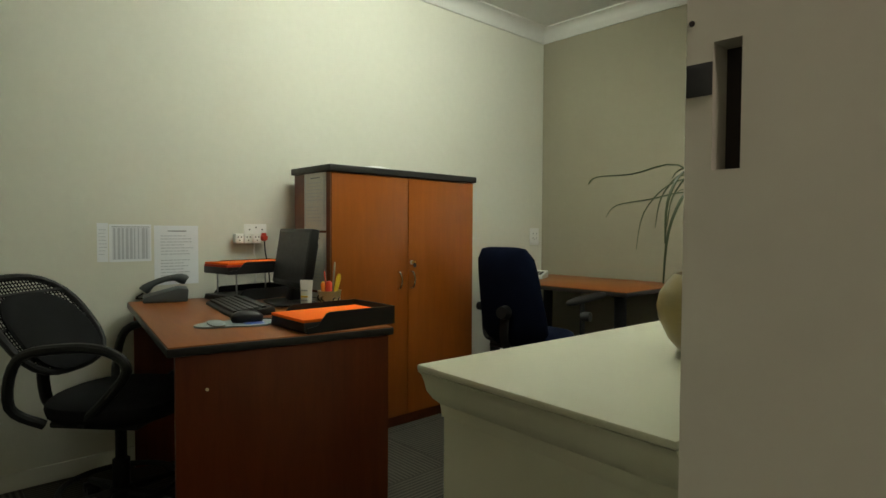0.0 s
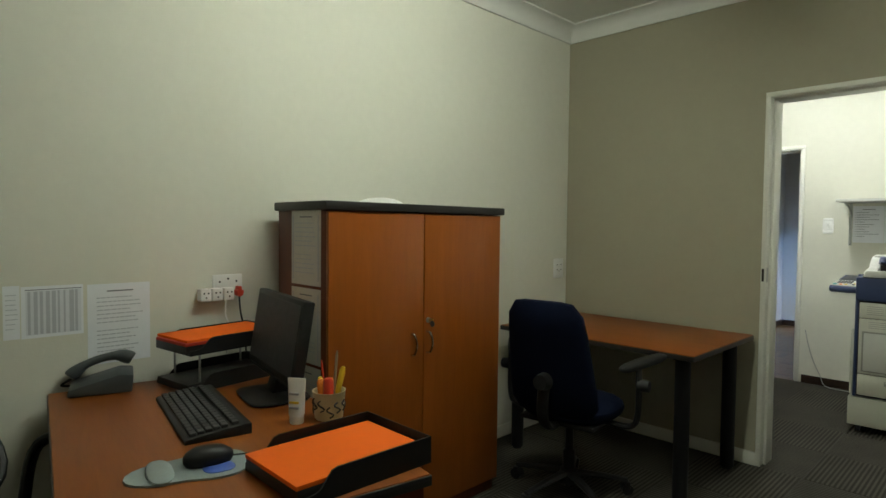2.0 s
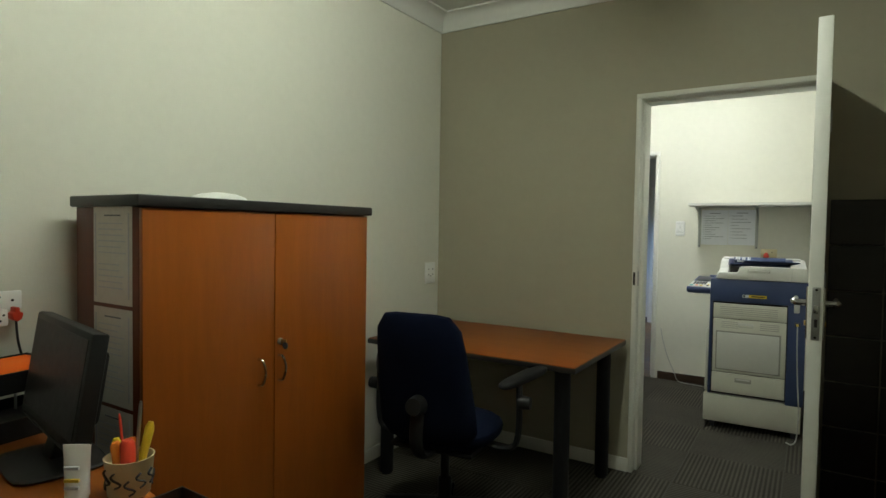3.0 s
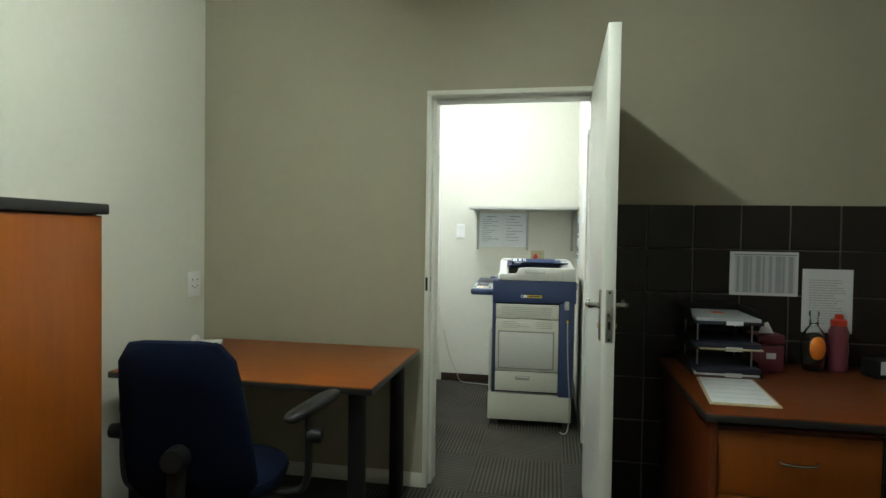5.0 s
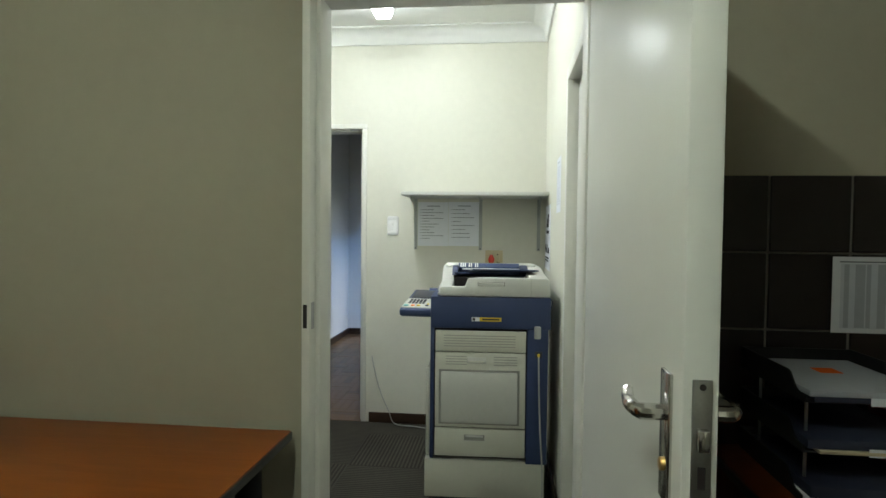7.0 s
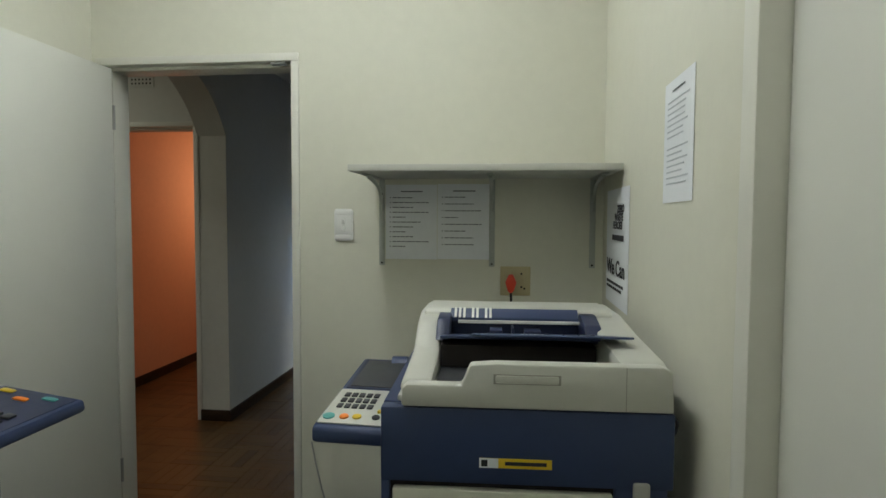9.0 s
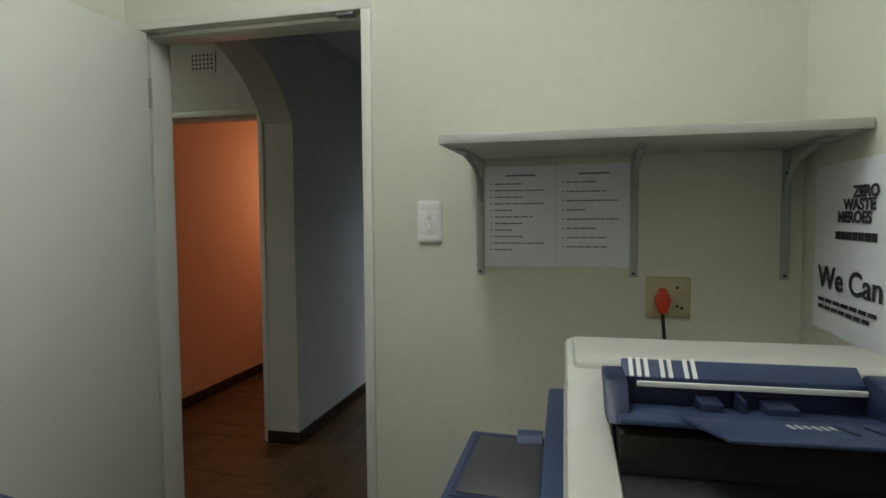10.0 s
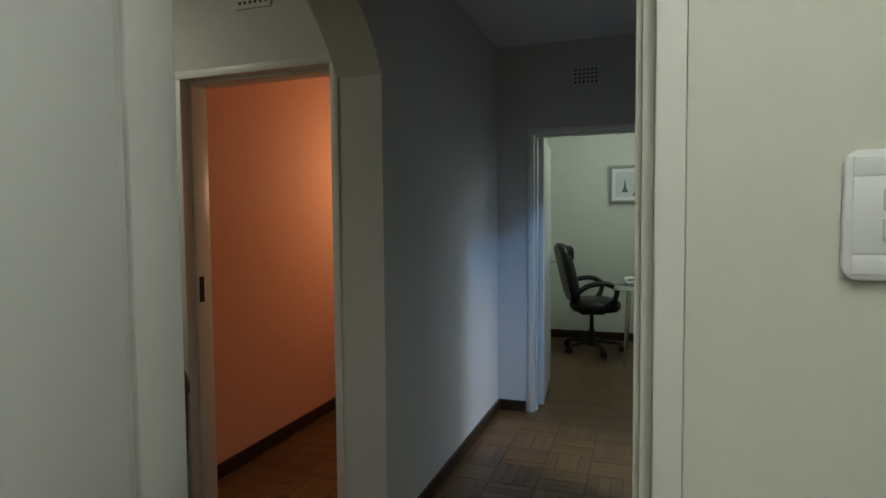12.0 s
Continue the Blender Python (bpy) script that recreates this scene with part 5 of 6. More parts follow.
def copier(ob, mirror=False):
    """A floor-standing copier; front of the visible flank at y = 0, body x 0..0.556, depth to y = 0.66."""
    W, D = 0.556, 0.66
    cart = part("pedestal", box(-0.024, W - 0.010, 0.006, D, 0.050, 0.235, 0.006), GREY_PLASTIC, ob, "warm grey cabinet base")
    for x in (0.03, W - 0.05):
        for y in (0.06, D - 0.06):
            part("castor", tube([(x - 0.012, y, 0.024), (x + 0.012, y, 0.024)], 0.024, 14), DARK_GREY, cart)
            part("castor_fork", box(x - 0.016, x + 0.016, y - 0.014, y + 0.014, 0.022, 0.051), DARK_GREY, cart)
    part("body", box(0.0, W, 0.02, D, 0.240, 0.955, 0.006), BLUE_PLASTIC, ob, "slate blue body")
    part("side_pillar", box(0.0, 0.018, 0.0, 0.022, 0.240, 0.90, 0.005), BLUE_PLASTIC, ob)
    part("side_pillar", box(W - 0.10, W, 0.0, 0.022, 0.225, 0.90, 0.006), BLUE_PLASTIC, ob)
    part("upper_flank", box(0.0, W + 0.010, -0.004, 0.03, 0.868, 1.018, 0.006), BLUE_PLASTIC, ob)
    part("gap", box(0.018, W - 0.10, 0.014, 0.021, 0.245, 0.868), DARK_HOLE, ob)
    x0, x1 = 0.024, W - 0.104
    # vented upper panel, bypass door, drawer
    up = part("vent_panel", box(x0, x1, -0.006, 0.014, 0.757, 0.856, 0.004), GREY_PLASTIC, ob, "grey vented panel")
    for k in range(5):
        part("louvre", box(x0 + 0.04, x1 - 0.05, -0.0066, -0.006, 0.782 + 0.0125 * k, 0.7855 + 0.0125 * k), SEAM_GREY, up)
    dm = part("bypass_panel", box(x0, x1, -0.004, 0.014, 0.395, 0.753, 0.004), GREY_PLASTIC, ob, "grey side cover")
    for k in range(4):
        for a, b in ((x0 + 0.05, x0 + 0.15), (x1 - 0.15, x1 - 0.04)):
            part("louvre", box(a, b, -0.0046, -0.004, 0.695 + 0.0125 * k, 0.6985 + 0.0125 * k), SEAM_GREY, dm)
    part("latch", box(0.175, 0.265, -0.008, -0.004, 0.703, 0.732, 0.002), PALE_PLASTIC, dm)
    part("latch_pull", box(0.185, 0.255, -0.010, -0.008, 0.707, 0.716, 0.001), GREY_PLASTIC, dm)
    part("bypass_tray", box(x0 + 0.028, x1 - 0.038, -0.012, -0.004, 0.418, 0.662, 0.005), PALE_PLASTIC, dm, "folded-up bypass tray")
    part("tray_groove", box(x0 + 0.018, x1 - 0.028, -0.0052, -0.004, 0.410, 0.672), SEAM_GREY, dm)
    dw = part("drawer", box(x0, x1, -0.006, 0.014, 0.256, 0.390, 0.004), GREY_PLASTIC, ob, "grey lower cover")
    part("grip", box(0.165, 0.262, -0.0068, -0.006, 0.334, 0.362), SEAM_GREY, dw)
    part("grip_lip", box(0.172, 0.255, -0.009, -0.0066, 0.350, 0.359, 0.001), PALE_PLASTIC, dw)
    part("side_wing", box(-0.022, -0.001, 0.03, 0.50, 0.245, 0.67, 0.008), GREY_PLASTIC, ob, "folded grey side cover")
    lb = part("label", box(0.195, 0.335, -0.0052, -0.0042, 0.903, 0.922), YELLOW, ob, "black and yellow warning label")
    part("label_symbol", box(0.195, 0.232, -0.0060, -0.0052, 0.903, 0.922), PAPER, lb)
    part("label_bar", box(0.245, 0.325, -0.0060, -0.0052, 0.909, 0.916), BLACK_INK, lb)
    part("arrow", box(0.199, 0.211, -0.0066, -0.0060, 0.906, 0.919), BLACK_INK, lb)
    pl = part("power_plug", box(W - 0.068, W - 0.036, -0.014, 0.0, 0.825, 0.885, 0.006), CORD_GREY, ob, "grey cable clip")
    part("port", box(W - 0.062, W - 0.028, -0.006, -0.001, 0.735, 0.765, 0.002), DARK_GREY, ob)
    part("connector", box(W - 0.052, W - 0.040, -0.016, -0.006, 0.742, 0.756, 0.002), YELLOW, ob, "lit yellow connector")
    # scanner housing: low left shoulder, step, long front, right cover
    deck = [(0.042, 0.0), (0.044, 0.036), (0.054, 0.044), (0.160, 0.044), (0.176, 0.084), (0.225, 0.088), (0.538, 0.088), (0.556, 0.080), (0.560, 0.0)]
    part("scanner_rim", prism([(a, 1.022 + b) for a, b in deck], "y", -0.014, 0.020, 0.005), PALE_PLASTIC, ob, "pale grey scanner housing")
    part("upper_body", box(0.0, W, 0.03, D, 0.955, 1.020, 0.006), BLUE_PLASTIC, ob)
    part("scanner_deck", box(0.03, 0.558, 0.021, D, 1.021, 1.034, 0.004), PALE_PLASTIC, ob)
    part("deck_handle", box(0.225, 0.345, -0.0175, -0.014, 1.073, 1.088, 0.003), PALE_PLASTIC, ob, "recessed deck handle")
    part("handle_groove", box(0.221, 0.349, -0.0152, -0.0140, 1.071, 1.090), SEAM_GREY, ob)
    part("joint_line", box(0.470, 0.4712, -0.0146, -0.0140, 1.024, 1.108), SEAM_GREY, ob)
    part("output_well", box(0.10, 0.455, 0.024, 0.36, 1.0345, 1.040, 0.002), DARK_GREY, ob, "dark sheet output well")
    part("right_cover", prism([(-0.005, 1.030), (-0.005, 1.104), (0.02, 1.113), (0.22, 1.124), (0.40, 1.142), (0.60, 1.140), (0.62, 1.03)], "x", 0.462, 0.552, 0.010), PALE_PLASTIC, ob)
    part("left_cover", prism([(0.03, 1.030), (0.05, 1.058), (0.26, 1.078), (0.33, 1.128), (0.40, 1.146), (0.60, 1.140), (0.62, 1.03)], "x", 0.032, 0.098, 0.012), PALE_PLASTIC, ob)
    # document feeder
    fd = part("feeder", prism([(0.365, 1.050), (0.365, 1.110), (0.372, 1.150), (0.40, 1.156), (0.57, 1.148), (0.60, 1.130), (0.62, 1.050)], "x", 0.045, 0.525, 0.008), PALE_PLASTIC, ob, "pale grey document feeder")
    part("feeder_face", box(0.100, 0.455, 0.352, 0.364, 1.070, 1.132, 0.003), DARK_BLUE, fd, "dark blue feeder mouth")
    part("feeder_strip", prism([(0.340, 1.128), (0.340, 1.138), (0.368, 1.158), (0.372, 1.150)], "x", 0.115, 0.435, 0.002), BLUE_PLASTIC, fd, "blue feeder strip")
    part("strip_edge", box(0.135, 0.436, 0.335, 0.340, 1.124, 1.132, 0.001), WHITE_PLASTIC, fd, "white strip edge")
    bm = bmesh.new()
    for k in range(9):
        xa = 0.125 + 0.011 * k
        if k not in (3, 6):
            prism([(0.3385, 1.1395), (0.3665, 1.1595), (0.3665, 1.1575), (0.3385, 1.1375)], "x", xa, xa + 0.006, 0, bm)
    tagged(part("strip_print", bm, WHITE_PLASTIC, fd), "white printed marks", "", "", "stuff")
    # the blue sheet tray rises towards the front
    rise = lambda bm: bend(bm, lambda a, b, c: (a, b, c + 0.17 * (0.352 - b)))
    part("feed_tray", rise(prism([(0.100, 0.205), (0.462, 0.195), (0.462, 0.352), (0.100, 0.352)], "z", 1.086, 1.094, 0.003)), BLUE_PLASTIC, ob, "blue document tray")
    part("paper_guide", prism([(0.235, 1.100), (0.300, 1.142), (0.360, 1.148), (0.360, 1.090)], "x", 0.086, 0.118, 0.004), DARK_BLUE, ob)
    part("paper_guide", prism([(0.225, 1.100), (0.265, 1.136), (0.330, 1.150), (0.360, 1.150), (0.360, 1.090)], "x", 0.436, 0.476, 0.006), DARK_BLUE, ob)
    ext = part("tray_extension", rise(prism([(0.196, 0.084), (0.500, 0.105), (0.518, 0.125), (0.461, 0.240), (0.173, 0.215)], "z", 1.095, 1.100, 0.002)), BLUE_PLASTIC, ob, "blue tray extension")
    bm = bmesh.new()
    for k in range(4):
        box(0.34 + 0.032 * k, 0.344 + 0.032 * k, 0.150, 0.205, 1.0999, 1.1016, 0.0, bm)
    part("tray_rib", rise(bm), DARK_BLUE, ext)
    bm = bmesh.new()
    for k in range(6):
        box(0.285 + 0.009 * k, 0.2885 + 0.009 * k, 0.17 + 0.003 * (k % 3), 0.195, 1.0999, 1.1006, 0, bm)
    part("tray_mark", rise(bm), WHITE_PLASTIC, ext, "white printed tray marks")
    for a, b, h in ((0.215, 0.245, 0.010), (0.268, 0.274, 0.016), (0.30, 0.34, 0.008)):
        part("paper_slide", box(a, b, 0.300, 0.351, 1.090, 1.104 + h, 0.002), DARK_BLUE, ob, "sliding paper guide")
    # no real part: a near-black block paints the shade below the sheet tray
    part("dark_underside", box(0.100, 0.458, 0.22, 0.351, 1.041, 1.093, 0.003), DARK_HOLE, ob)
    # control panel on its arm
    cp = part("control_panel", prism([(0.062, 0.915), (0.062, 0.944), (0.074, 0.950), (0.440, 1.003), (0.455, 0.990), (0.435, 0.955), (0.11, 0.902)], "x", -0.160, -0.002, 0.007), BLUE_PLASTIC, ob, "slate blue control panel")
    cp.matrix_basis = Matrix.Translation((-0.160, 0.062, 0)) @ pose(0, 0, 0, 0, 0, -5) @ Matrix.Translation((0.160, -0.062, 0))
    part("panel_hinge", tube([(-0.045, 0.42, 0.985), (-0.004, 0.42, 0.985)], 0.030, 14), BLUE_PLASTIC, ob)
    slope = math.degrees(math.atan2(0.053, 0.366))
    face = Matrix.Translation((-0.157, 0.072, 0.9500)) @ pose(0, 0, 0, slope)
    kp = part("key_field", box(0.004, 0.150, 0.004, 0.170, 0.0, 0.004, 0.002), PALE_PLASTIC, cp, "pale grey keypad")
    kp.matrix_basis = face
    sc = part("touch_screen", box(0.018, 0.150, 0.190, 0.352, 0.0, 0.0035, 0.001), DARK_GREY, cp, "grey touch screen, switched off")
    sc.matrix_basis = face
    part("screen_bezel", box(0.010, 0.154, 0.182, 0.360, -0.002, 0.0015), DARK_BLUE, cp).matrix_basis = face
    for r in range(3):
        for c in range(5):
            part("key", box(0.024 + 0.0175 * c, 0.037 + 0.0175 * c, 0.070 + 0.028 * r, 0.088 + 0.028 * r, 0.004, 0.008, 0.0015), DARK_GREY, kp)
    for x, y, material, r in ((0.022, 0.030, TEAL, 0.013), (0.056, 0.031, ORANGE, 0.010), (0.084, 0.033, YELLOW, 0.010), (0.126, 0.034, DARK_GREY, 0.009), (0.128, 0.060, YELLOW, 0.006), (0.135, 0.150, DARK_GREY, 0.006)):
        part("round_key", lathe([(r, 0.004), (r, 0.007), (r * 0.7, 0.009)], 16, at=(x, y, 0)), material, kp)
    return ob


C1 = copier(thing("copier", 1.520, 1.052, 0, 2.0, "large slate blue and grey copier on castors", "copier"))
part("hanging_cord", tube(smooth_path([(0.51, -0.016, 0.742), (0.512, -0.030, 0.60), (0.520, -0.032, 0.40), (0.532, -0.03, 0.20), (0.525, -0.05, 0.04), (0.50, -0.09, 0.008), (0.47, -0.06, 0.006)], 6), 0.004, 8), CORD_GREY, C1, "pale grey cable hanging to the floor")
part("side_cord", tube(smooth_path([(0.556, 0.03, 1.02), (0.572, 0.01, 1.00), (0.568, 0.02, 0.965), (0.556, 0.04, 0.95)], 5), 0.003, 8), DARK_GREY, C1, "loop of grey cable")


def second_copier():
    ob = thing("copier", 0.088, 0.405, 0.0, 0, "dark blue copier with a white lid by the wall", "copier")
    ob.scale.z = 1.02
    part("body", box(0.02, 0.545, 0.0, 0.66, 0.03, 0.86, 0.008), DARK_BLUE, ob, "dark blue body")
    part("base", box(0.03, 0.58, 0.02, 0.67, 0.0, 0.80, 0.008), BLUE_PLASTIC, ob)
    part("tray_cover", box(0.58, 0.60, 0.04, 0.65, 0.10, 0.62, 0.006), PALE_PLASTIC, ob, "pale paper drawer front")
    part("neck", box(0.10, 0.56, 0.02, 0.66, 0.86, 0.91, 0.006), BLUE_PLASTIC, ob)
    part("lid", box(0.02, 0.47, 0.03, 0.70, 0.955, 1.000, 0.008), PALE_PLASTIC, ob, "pale grey scanner lid")
    part("deck", box(0.02, 0.505, 0.0, 0.72, 0.911, 0.953, 0.006), PALE_PLASTIC, ob)
    cp = part("control_panel", prism([(0.480, 0.905), (0.480, 0.968), (0.505, 0.972), (0.708, 0.945), (0.712, 0.920), (0.60, 0.885)], "y", 0.10, 0.765, 0.008), BLUE_PLASTIC, ob, "dark blue control panel")
    face = Matrix.Translation((0.505, 0.10, 0.9722)) @ pose(0, 0, 0, 0, math.degrees(math.atan2(0.027, 0.203)))
    part("screen", box(0.03, 0.165, 0.06, 0.33, 0.0, 0.003, 0.001), DARK_GREY, cp).matrix_basis = face
    kp = part("key_field", box(0.012, 0.195, 0.40, 0.655, -0.002, 0.001), DARK_BLUE, cp)
    kp.matrix_basis = face
    for r in range(4):
        for c in range(3):
            part("key", box(0.055 + 0.030 * r, 0.075 + 0.030 * r, 0.43 + 0.034 * c, 0.452 + 0.034 * c, 0.001, 0.007, 0.002), DARK_GREY, kp)
    for x, y, material in ((0.05, 0.57, YELLOW), (0.10, 0.60, ORANGE), (0.15, 0.625, TEAL), (0.04, 0.63, YELLOW)):
        part("colour_key", bend(pad(0.034, 0.016, 0.001, 0.005, 0.1, shape=6), lambda a, b, c: (a + x, b + y, c)), material, kp)
    return ob


second_copier()


def wall_shelf():
    ob = thing("wall_shelf", 1.246, 2.238, 1.544, 0, "white shelf on three steel brackets", "shelf")
    part("board", box(-0.016, 0.880, -0.392, -0.001, 0.0, 0.022, 0.002), PALE_PLASTIC, ob, "white melamine board")
    for x in (0.016, 0.456, 0.842):
        b = part("bracket", box(x - 0.011, x + 0.011, -0.005, -0.001, -0.345, -0.001, 0.001), BRACKET_GREY, ob, "pressed steel bracket")
        part("arm", box(x - 0.011, x + 0.011, -0.30, -0.005, -0.005, -0.001, 0.001), BRACKET_GREY, b)
        part("brace", tube(smooth_path([(x, -0.004, -0.125), (x, -0.022, -0.075), (x, -0.085, -0.032), (x, -0.24, -0.006)], 5), 0.007, 8), BRACKET_GREY, b)
        for z in (-0.335, -0.06):
            part("screw", lathe([(0.004, 0), (0.004, 0.001)], 8), DARK_HOLE, b).matrix_basis = pose(x, -0.0052, z, 90)
    return ob


wall_shelf()
hang(sheet("notice", 0.208, 0.297, "bulleted instruction sheet taped under the shelf", bullets=True, lines=11, seed=21), 1.276, 2.238, 1.224, 0)
hang(sheet("notice", 0.208, 0.297, "bulleted instruction sheet taped under the shelf", bullets=True, lines=8, seed=22), 1.486, 2.238, 1.226, 0)
hang(sheet("notice", 0.220, 0.272, "typed sheet stuck high on the cream wall", lines=15, seed=23), 2.13, 1.370, 1.425, -90)

PO = hang(sheet("poster", 0.395, 0.395, "black and white recycling posters on the cream wall", "poster", title=False, lines=0), 2.13, 2.145, 1.095, -90)
WIDE = Matrix.Diagonal((1.3, 1, 1, 1))
for i, word in enumerate(("ZERO", "WASTE", "HEROES")):
    lettering("poster_word", word, 0.034, pose((0.215, 0.170, 0.140)[i], -0.0052, 0.315 - 0.027 * i, 90) @ WIDE, BLACK_INK, PO, 0.0012)
lettering("poster_word", "We Can", 0.072, pose(0.035, -0.0052, 0.105, 90) @ WIDE, BLACK_INK, PO, 0.0012)
_bm = bmesh.new()
for i, (a, b, z, h) in enumerate(((0.13, 0.33, 0.222, 0.018), (0.04, 0.34, 0.070, 0.009), (0.04, 0.31, 0.053, 0.009))):
    for k in range(7):
        xa = a + (b - a) * k / 7
        box(xa, xa + (b - a) / 7 * 0.8, -0.0055, -0.0044, z, z + h, 0, _bm)
tagged(part("small_print", _bm, BLACK_INK, PO), "", "", "", "stuff")

LS = thing("light_switch", 1.066, 2.238, 1.294, 0, "white two-lever light switch", "light switch")
_c = [(cx + 0.013 * math.cos(radians(a)), cz + 0.013 * math.sin(radians(a))) for cx, cz, a0 in ((0.065, 0.117, 0), (0.013, 0.117, 90), (0.013, 0.013, 180), (0.065, 0.013, 270)) for a in (a0, a0 + 22, a0 + 45, a0 + 68, a0 + 90)]
part("plate", prism(_c, "y", -0.010, 0.0, 0.003), WHITE_PLASTIC, LS)
for z0, z1 in ((0.006, 0.0255), (0.0265, 0.1035), (0.1045, 0.124)):
    part("insert", box(0.007, 0.071, -0.0118, -0.009, z0, z1, 0.0012), WHITE_PLASTIC, LS, "white snap-on cover strip")
for z, up in ((0.040, 0), (0.070, 1)):
    part("lever_well", box(0.0325, 0.0455, -0.0121, -0.0116, z - 0.0005, z + 0.0205), PALE_PLASTIC, LS)
    part("switch_lever", prism([(-0.0119, z), (-0.0165 + 0.0035 * up, z + 0.002), (-0.0130 - 0.0035 * up, z + 0.018), (-0.0119, z + 0.020)], "x", 0.0335, 0.0445, 0.0008), WHITE_PLASTIC, LS)
PS = outlet("wall_socket", pose(1.736, 2.238, 1.086), 0.118, 0.115, BEIGE_PLATE, "beige wall socket with an orange plug", [(0.70, 0.30), (0.80, 0.25), (0.70, 0.75)])
part("rocker", box(0.080, 0.096, -0.016, -0.0115, 0.045, 0.075, 0.002), BEIGE_PLATE, PS)
part("orange_plug", prism([(0.030, 0.020), (0.042, 0.012), (0.054, 0.022), (0.064, 0.055), (0.050, 0.085), (0.034, 0.085), (0.020, 0.055)], "y", -0.045, -0.0117, 0.004), RED, PS, "orange three-pin plug")
part("cord", tube(smooth_path([(0.042, -0.035, 0.014), (0.046, -0.045, -0.05), (0.055, -0.05, -0.12), (0.05, -0.05, -0.30)], 5), 0.005, 8), BLACK_PLASTIC, PS, "black power cord")
solid("extension_cable", tube(smooth_path([(0.965, 2.232, 0.46), (0.985, 2.231, 0.36), (1.03, 2.212, 0.22), (1.09, 2.205, 0.09), (1.14, 2.18, 0.012), (1.30, 2.15, 0.008), (1.46, 2.10, 0.008)], 6), 0.0032, 7), CORD_GREY, "thin pale cable trailing down the wall", "cable")

HB = thing("swing_bin", -1.135, 3.46, 0, 0, "dark green plastic bin standing in the hall", "bin")
part("bin_shell", lathe([(0.115, 0.0), (0.125, 0.01), (0.150, 0.60), (0.153, 0.62), (0.10, 0.622)], 28), BIN_GREEN, HB)
part("lid", lathe([(0.156, 0.605), (0.158, 0.64), (0.140, 0.70), (0.09, 0.745), (0.03, 0.755)], 28), BIN_GREEN, HB, "domed dark lid")

# ---- far office ----


def leather_chair(x, y, rz):
    ob = thing("office_chair", x, y, 0, rz, "black leather swivel chair with looped arms", "chair")
    five_star(ob, 0.29, 0.42, 10, BLACK_PLASTIC)
    part("seat", bend(pad(0.50, 0.50, 0.42, 0.53, 0.14), lambda a, b, c: (a, b + 0.03, c)), BLACK_LEATHER, ob, "padded black leather seat")
    part("tilt_lever", tube([(0.05, 0, 0.41), (0.20, -0.05, 0.36)], 0.006, 8), BLACK_METAL, ob)
    part("mechanism", box(-0.08, 0.08, -0.12, 0.12, 0.38, 0.42, 0.01), BLACK_METAL, ob)
    part("backrest", bend(pad(0.48, 0.62, 0.0, 0.11, 0.16, shape=3.6), lambda a, b, c: (a, -0.20 + c * 0.9 - 0.10 - 0.24 * b, 0.80 + b)), BLACK_LEATHER, ob, "padded black leather backrest")
    part("headrest", bend(pad(0.40, 0.16, 0.0, 0.05, 0.2, shape=3), lambda a, b, c: (a, -0.215 + c - 0.24 * 0.2, 1.0 + b)), BLACK_LEATHER, ob, "stitched head roll")
    for s in (-1, 1):
        part("armrest", tube(smooth_path([(s * 0.25, -0.20, 0.62), (s * 0.30, -0.10, 0.70), (s * 0.30, 0.06, 0.72), (s * 0.295, 0.17, 0.66), (s * 0.28, 0.15, 0.55), (s * 0.24, 0.06, 0.47)], 5), 0.026, 10), BLACK_LEATHER, ob, "looped padded armrest")
    return ob


leather_chair(0.36, 7.60, -72)
GT = thing("glass_table", 1.22, 7.42, 0, 0, "glass-topped desk on slim chrome legs", "table")
part("tabletop", box(-0.62, 0.62, -0.42, 0.40, 0.700, 0.712, 0.003), GLASS, GT, "clear glass top")
for x, y in ((-0.52, -0.40), (0.55, -0.38), (-0.52, 0.35), (0.55, 0.35)):
    part("leg", tube([(x, y, 0.0), (x + 0.03, y + 0.02, 0.70)], 0.014, 12), CHROME, GT)
desk_phone(0.78, 7.50, 0.7125, -70)
PF = thing("picture_frame", 0.49, 8.2, 1.515, 0, "framed beach print in a pale frame", "picture")
part("frame", pierced((0.0, 0.52), (0.0, 0.41), [(0.03, 0.49, 0.03, 0.38)], "x", -0.028, -0.004), STEEL, PF, "pale metallic frame")
part("mount", box(0.02, 0.50, -0.012, -0.004, 0.02, 0.39), PAPER, PF)
part("print", box(0.07, 0.45, -0.0135, -0.012, 0.07, 0.34), PICTURE, PF)
part("painted_boat", prism([(0.13, 0.12), (0.20, 0.12), (0.18, 0.16), (0.165, 0.27), (0.15, 0.16)], "y", -0.0150, -0.0135), PICTURE_DARK, PF)
part("painted_shore", prism([(0.24, 0.08), (0.44, 0.08), (0.44, 0.16), (0.35, 0.20), (0.27, 0.13)], "y", -0.0150, -0.0135), PICTURE_DARK, PF)

# ---- pieces of floors and walls ----


def piece_mesh(name, w, d, h, material, bev):
    return mesh_of(name, box(-w / 2, w / 2, -d / 2, d / 2, 0.0, h, bev, seg=1), material)


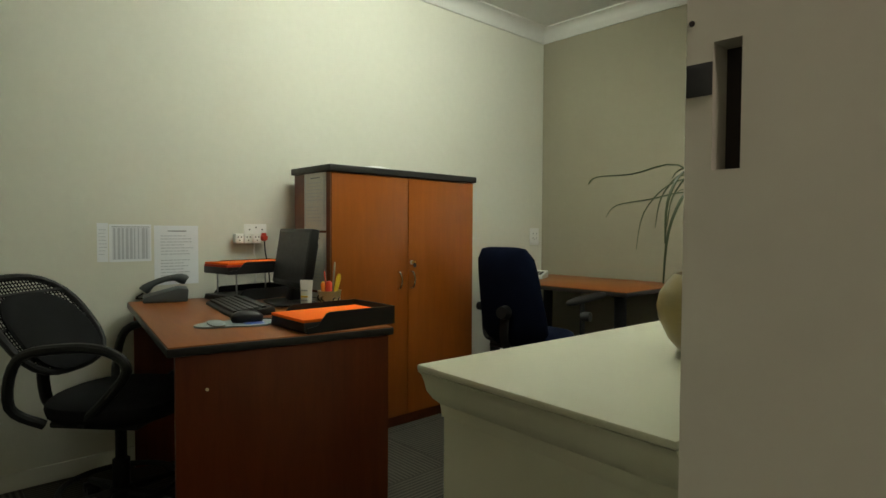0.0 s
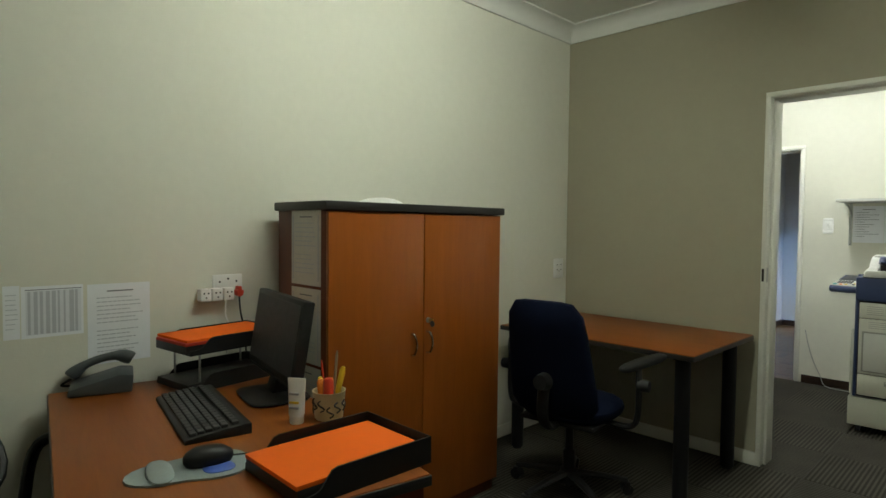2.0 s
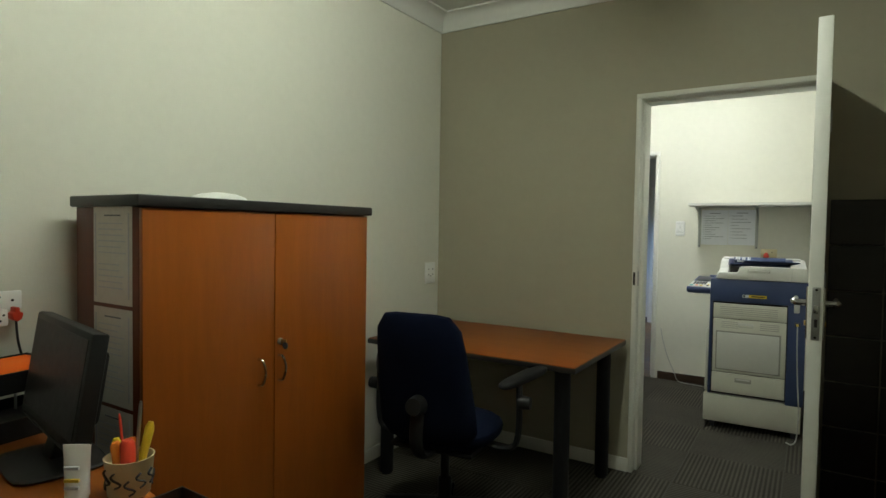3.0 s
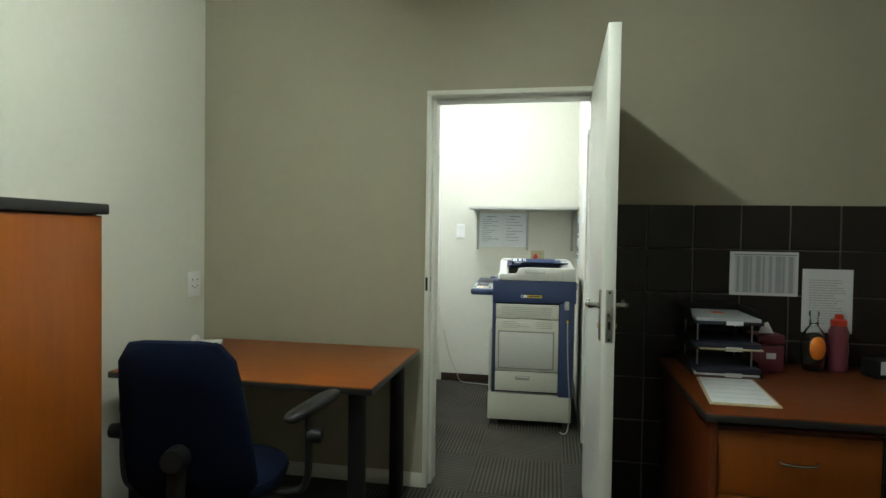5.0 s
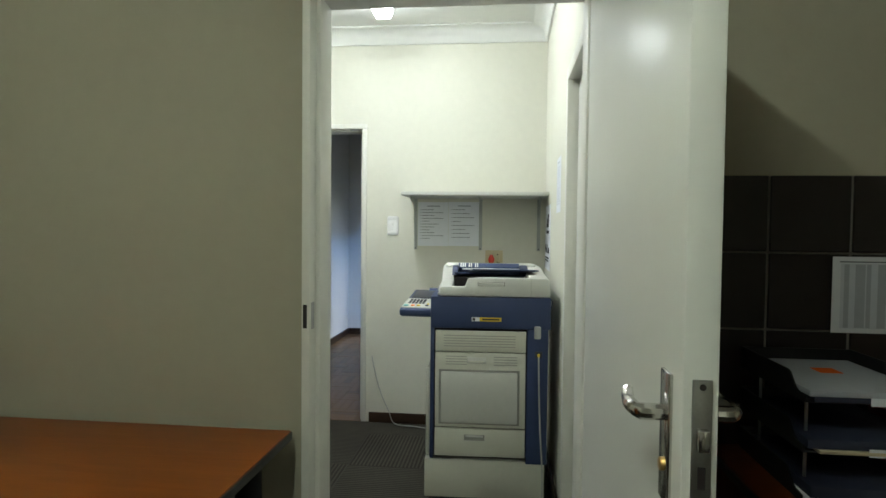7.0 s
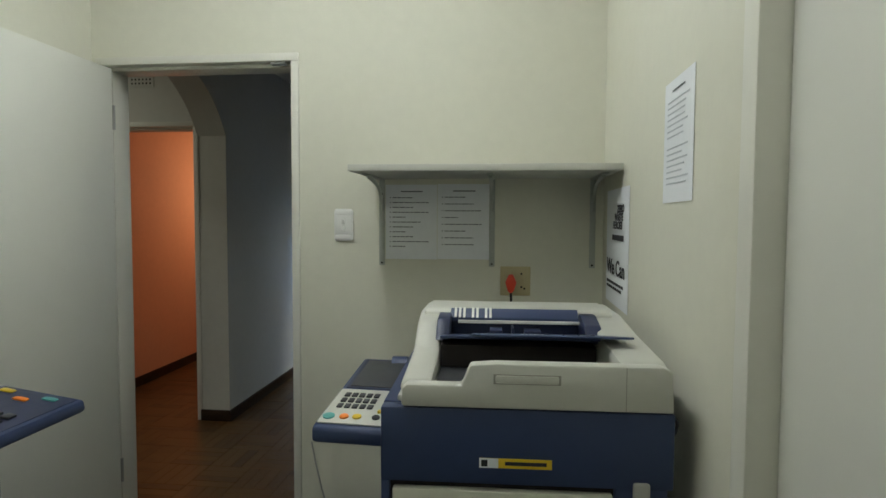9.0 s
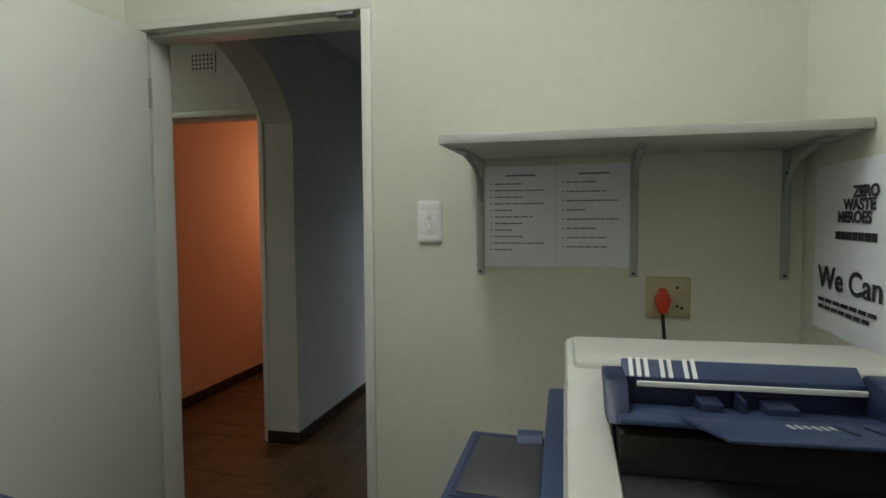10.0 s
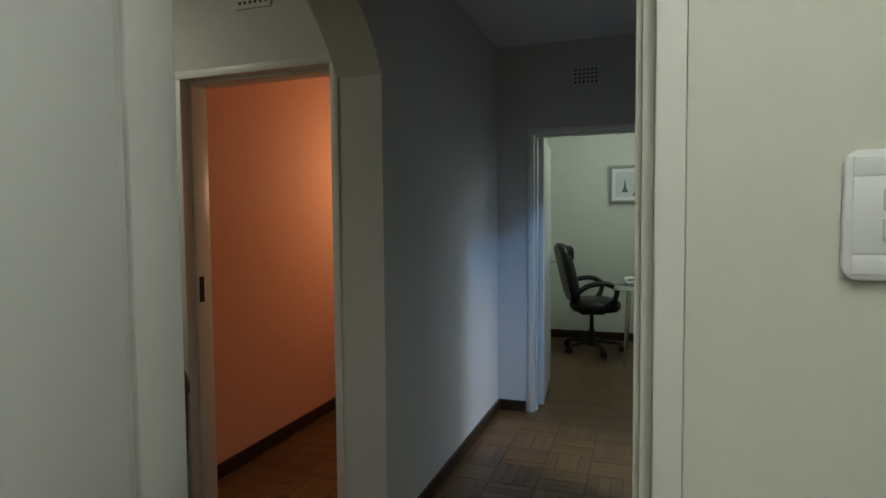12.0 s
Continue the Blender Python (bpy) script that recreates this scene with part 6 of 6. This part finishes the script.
# ribbed carpet tiles, laid quarter-turned
_tile = piece_mesh("carpet_tile", 0.498, 0.498, 0.006, CARPET, 0.0015)
for i in range(6):
    for j in range(-10, 5):
        x, y = 0.25 + 0.5 * i, 0.25 + 0.5 * j
        if y > 2.24 or (i > 4 and y < -2.2 and i != 5):
            continue
        if j == 4 and y + 0.25 > 2.24:
            continue
        ob = new("carpet_tile", _tile)
        ob.parent = FLOOR
        ob.matrix_basis = pose(x, y, -0.0065, 0, 0, 90 if (i + j) % 2 else 0)
_edge = piece_mesh("carpet_strip", 0.498, 0.238, 0.006, CARPET, 0.0015)
for i in range(5):
    ob = new("carpet_tile", _edge)
    ob.parent = FLOOR
    ob.matrix_basis = pose(0.25 + 0.5 * i, 2.12, -0.0065)

# dark glazed wall tiles with grey joints
TW = setting("tile_backing", box(2.20, 4.298, -0.006, -0.0005, 0.0, 1.488), GROUT, "dark brown tiled splashback")
_wt = mesh_of("wall_tile", box(-0.1025, 0.1025, -0.008, 0.0, -0.1025, 0.1025, 0.0025, seg=1), DARK_TILE)
for c in range(10):
    for r in range(7):
        x, z = 2.2595 + 0.2115 * c, 1.385 - 0.2105 * r
        if z < 0.10:
            continue
        ob = new("wall_tile", _wt)
        ob.parent = TW
        ob.matrix_basis = pose(x, -0.0055 - 0.0006 * ((c * 7 + r * 3) % 4), z)

# parquet: blocks laid in basket squares of four
_blk = piece_mesh("parquet_block", 0.2375, 0.0585, 0.006, PARQUET, 0.001)
rest = bmesh.new()
count = 0
for i in range(-10, 11):
    for j in range(0, 25):
        cx, cy = 0.0 + 0.24 * i, 2.36 + 0.24 * j
        near = -0.2 < cx < 1.0 and cy < 5.5
        for k in range(4):
            o = -0.09 + 0.06 * k
            turn = (i + j) % 2
            x, y = (cx, cy + o) if turn else (cx + o, cy)
            if near and count < 298:
                ob = new("parquet_block", _blk)
                ob.parent = FLOOR_HALL
                ob.matrix_basis = pose(x, y, -0.0055 - 0.0004 * ((i * 5 + j * 3 + k) % 3), 0, 0, 0 if turn else 90)
                count += 1
            else:
                w, d = (0.2375, 0.0585) if turn else (0.0585, 0.2375)
                z = 0.0005 - 0.0004 * ((i * 5 + j * 3 + k) % 3)
                vs = [rest.verts.new(p) for p in ((x - w / 2, y - d / 2, z), (x + w / 2, y - d / 2, z), (x + w / 2, y + d / 2, z), (x - w / 2, y + d / 2, z))]
                lo = [rest.verts.new((v.co.x, v.co.y, z - 0.0055)) for v in vs]
                rest.faces.new(vs)
                for q in range(4):
                    rest.faces.new((lo[q], lo[(q + 1) % 4], vs[(q + 1) % 4], vs[q]))
me = bpy.data.meshes.new("parquet_rest")
rest.to_mesh(me)
rest.free()
me.materials.append(PARQUET)
ob = new("parquet_rest", me)
ob.parent = FLOOR_HALL
tagged(ob, "", "", "", "stuff")
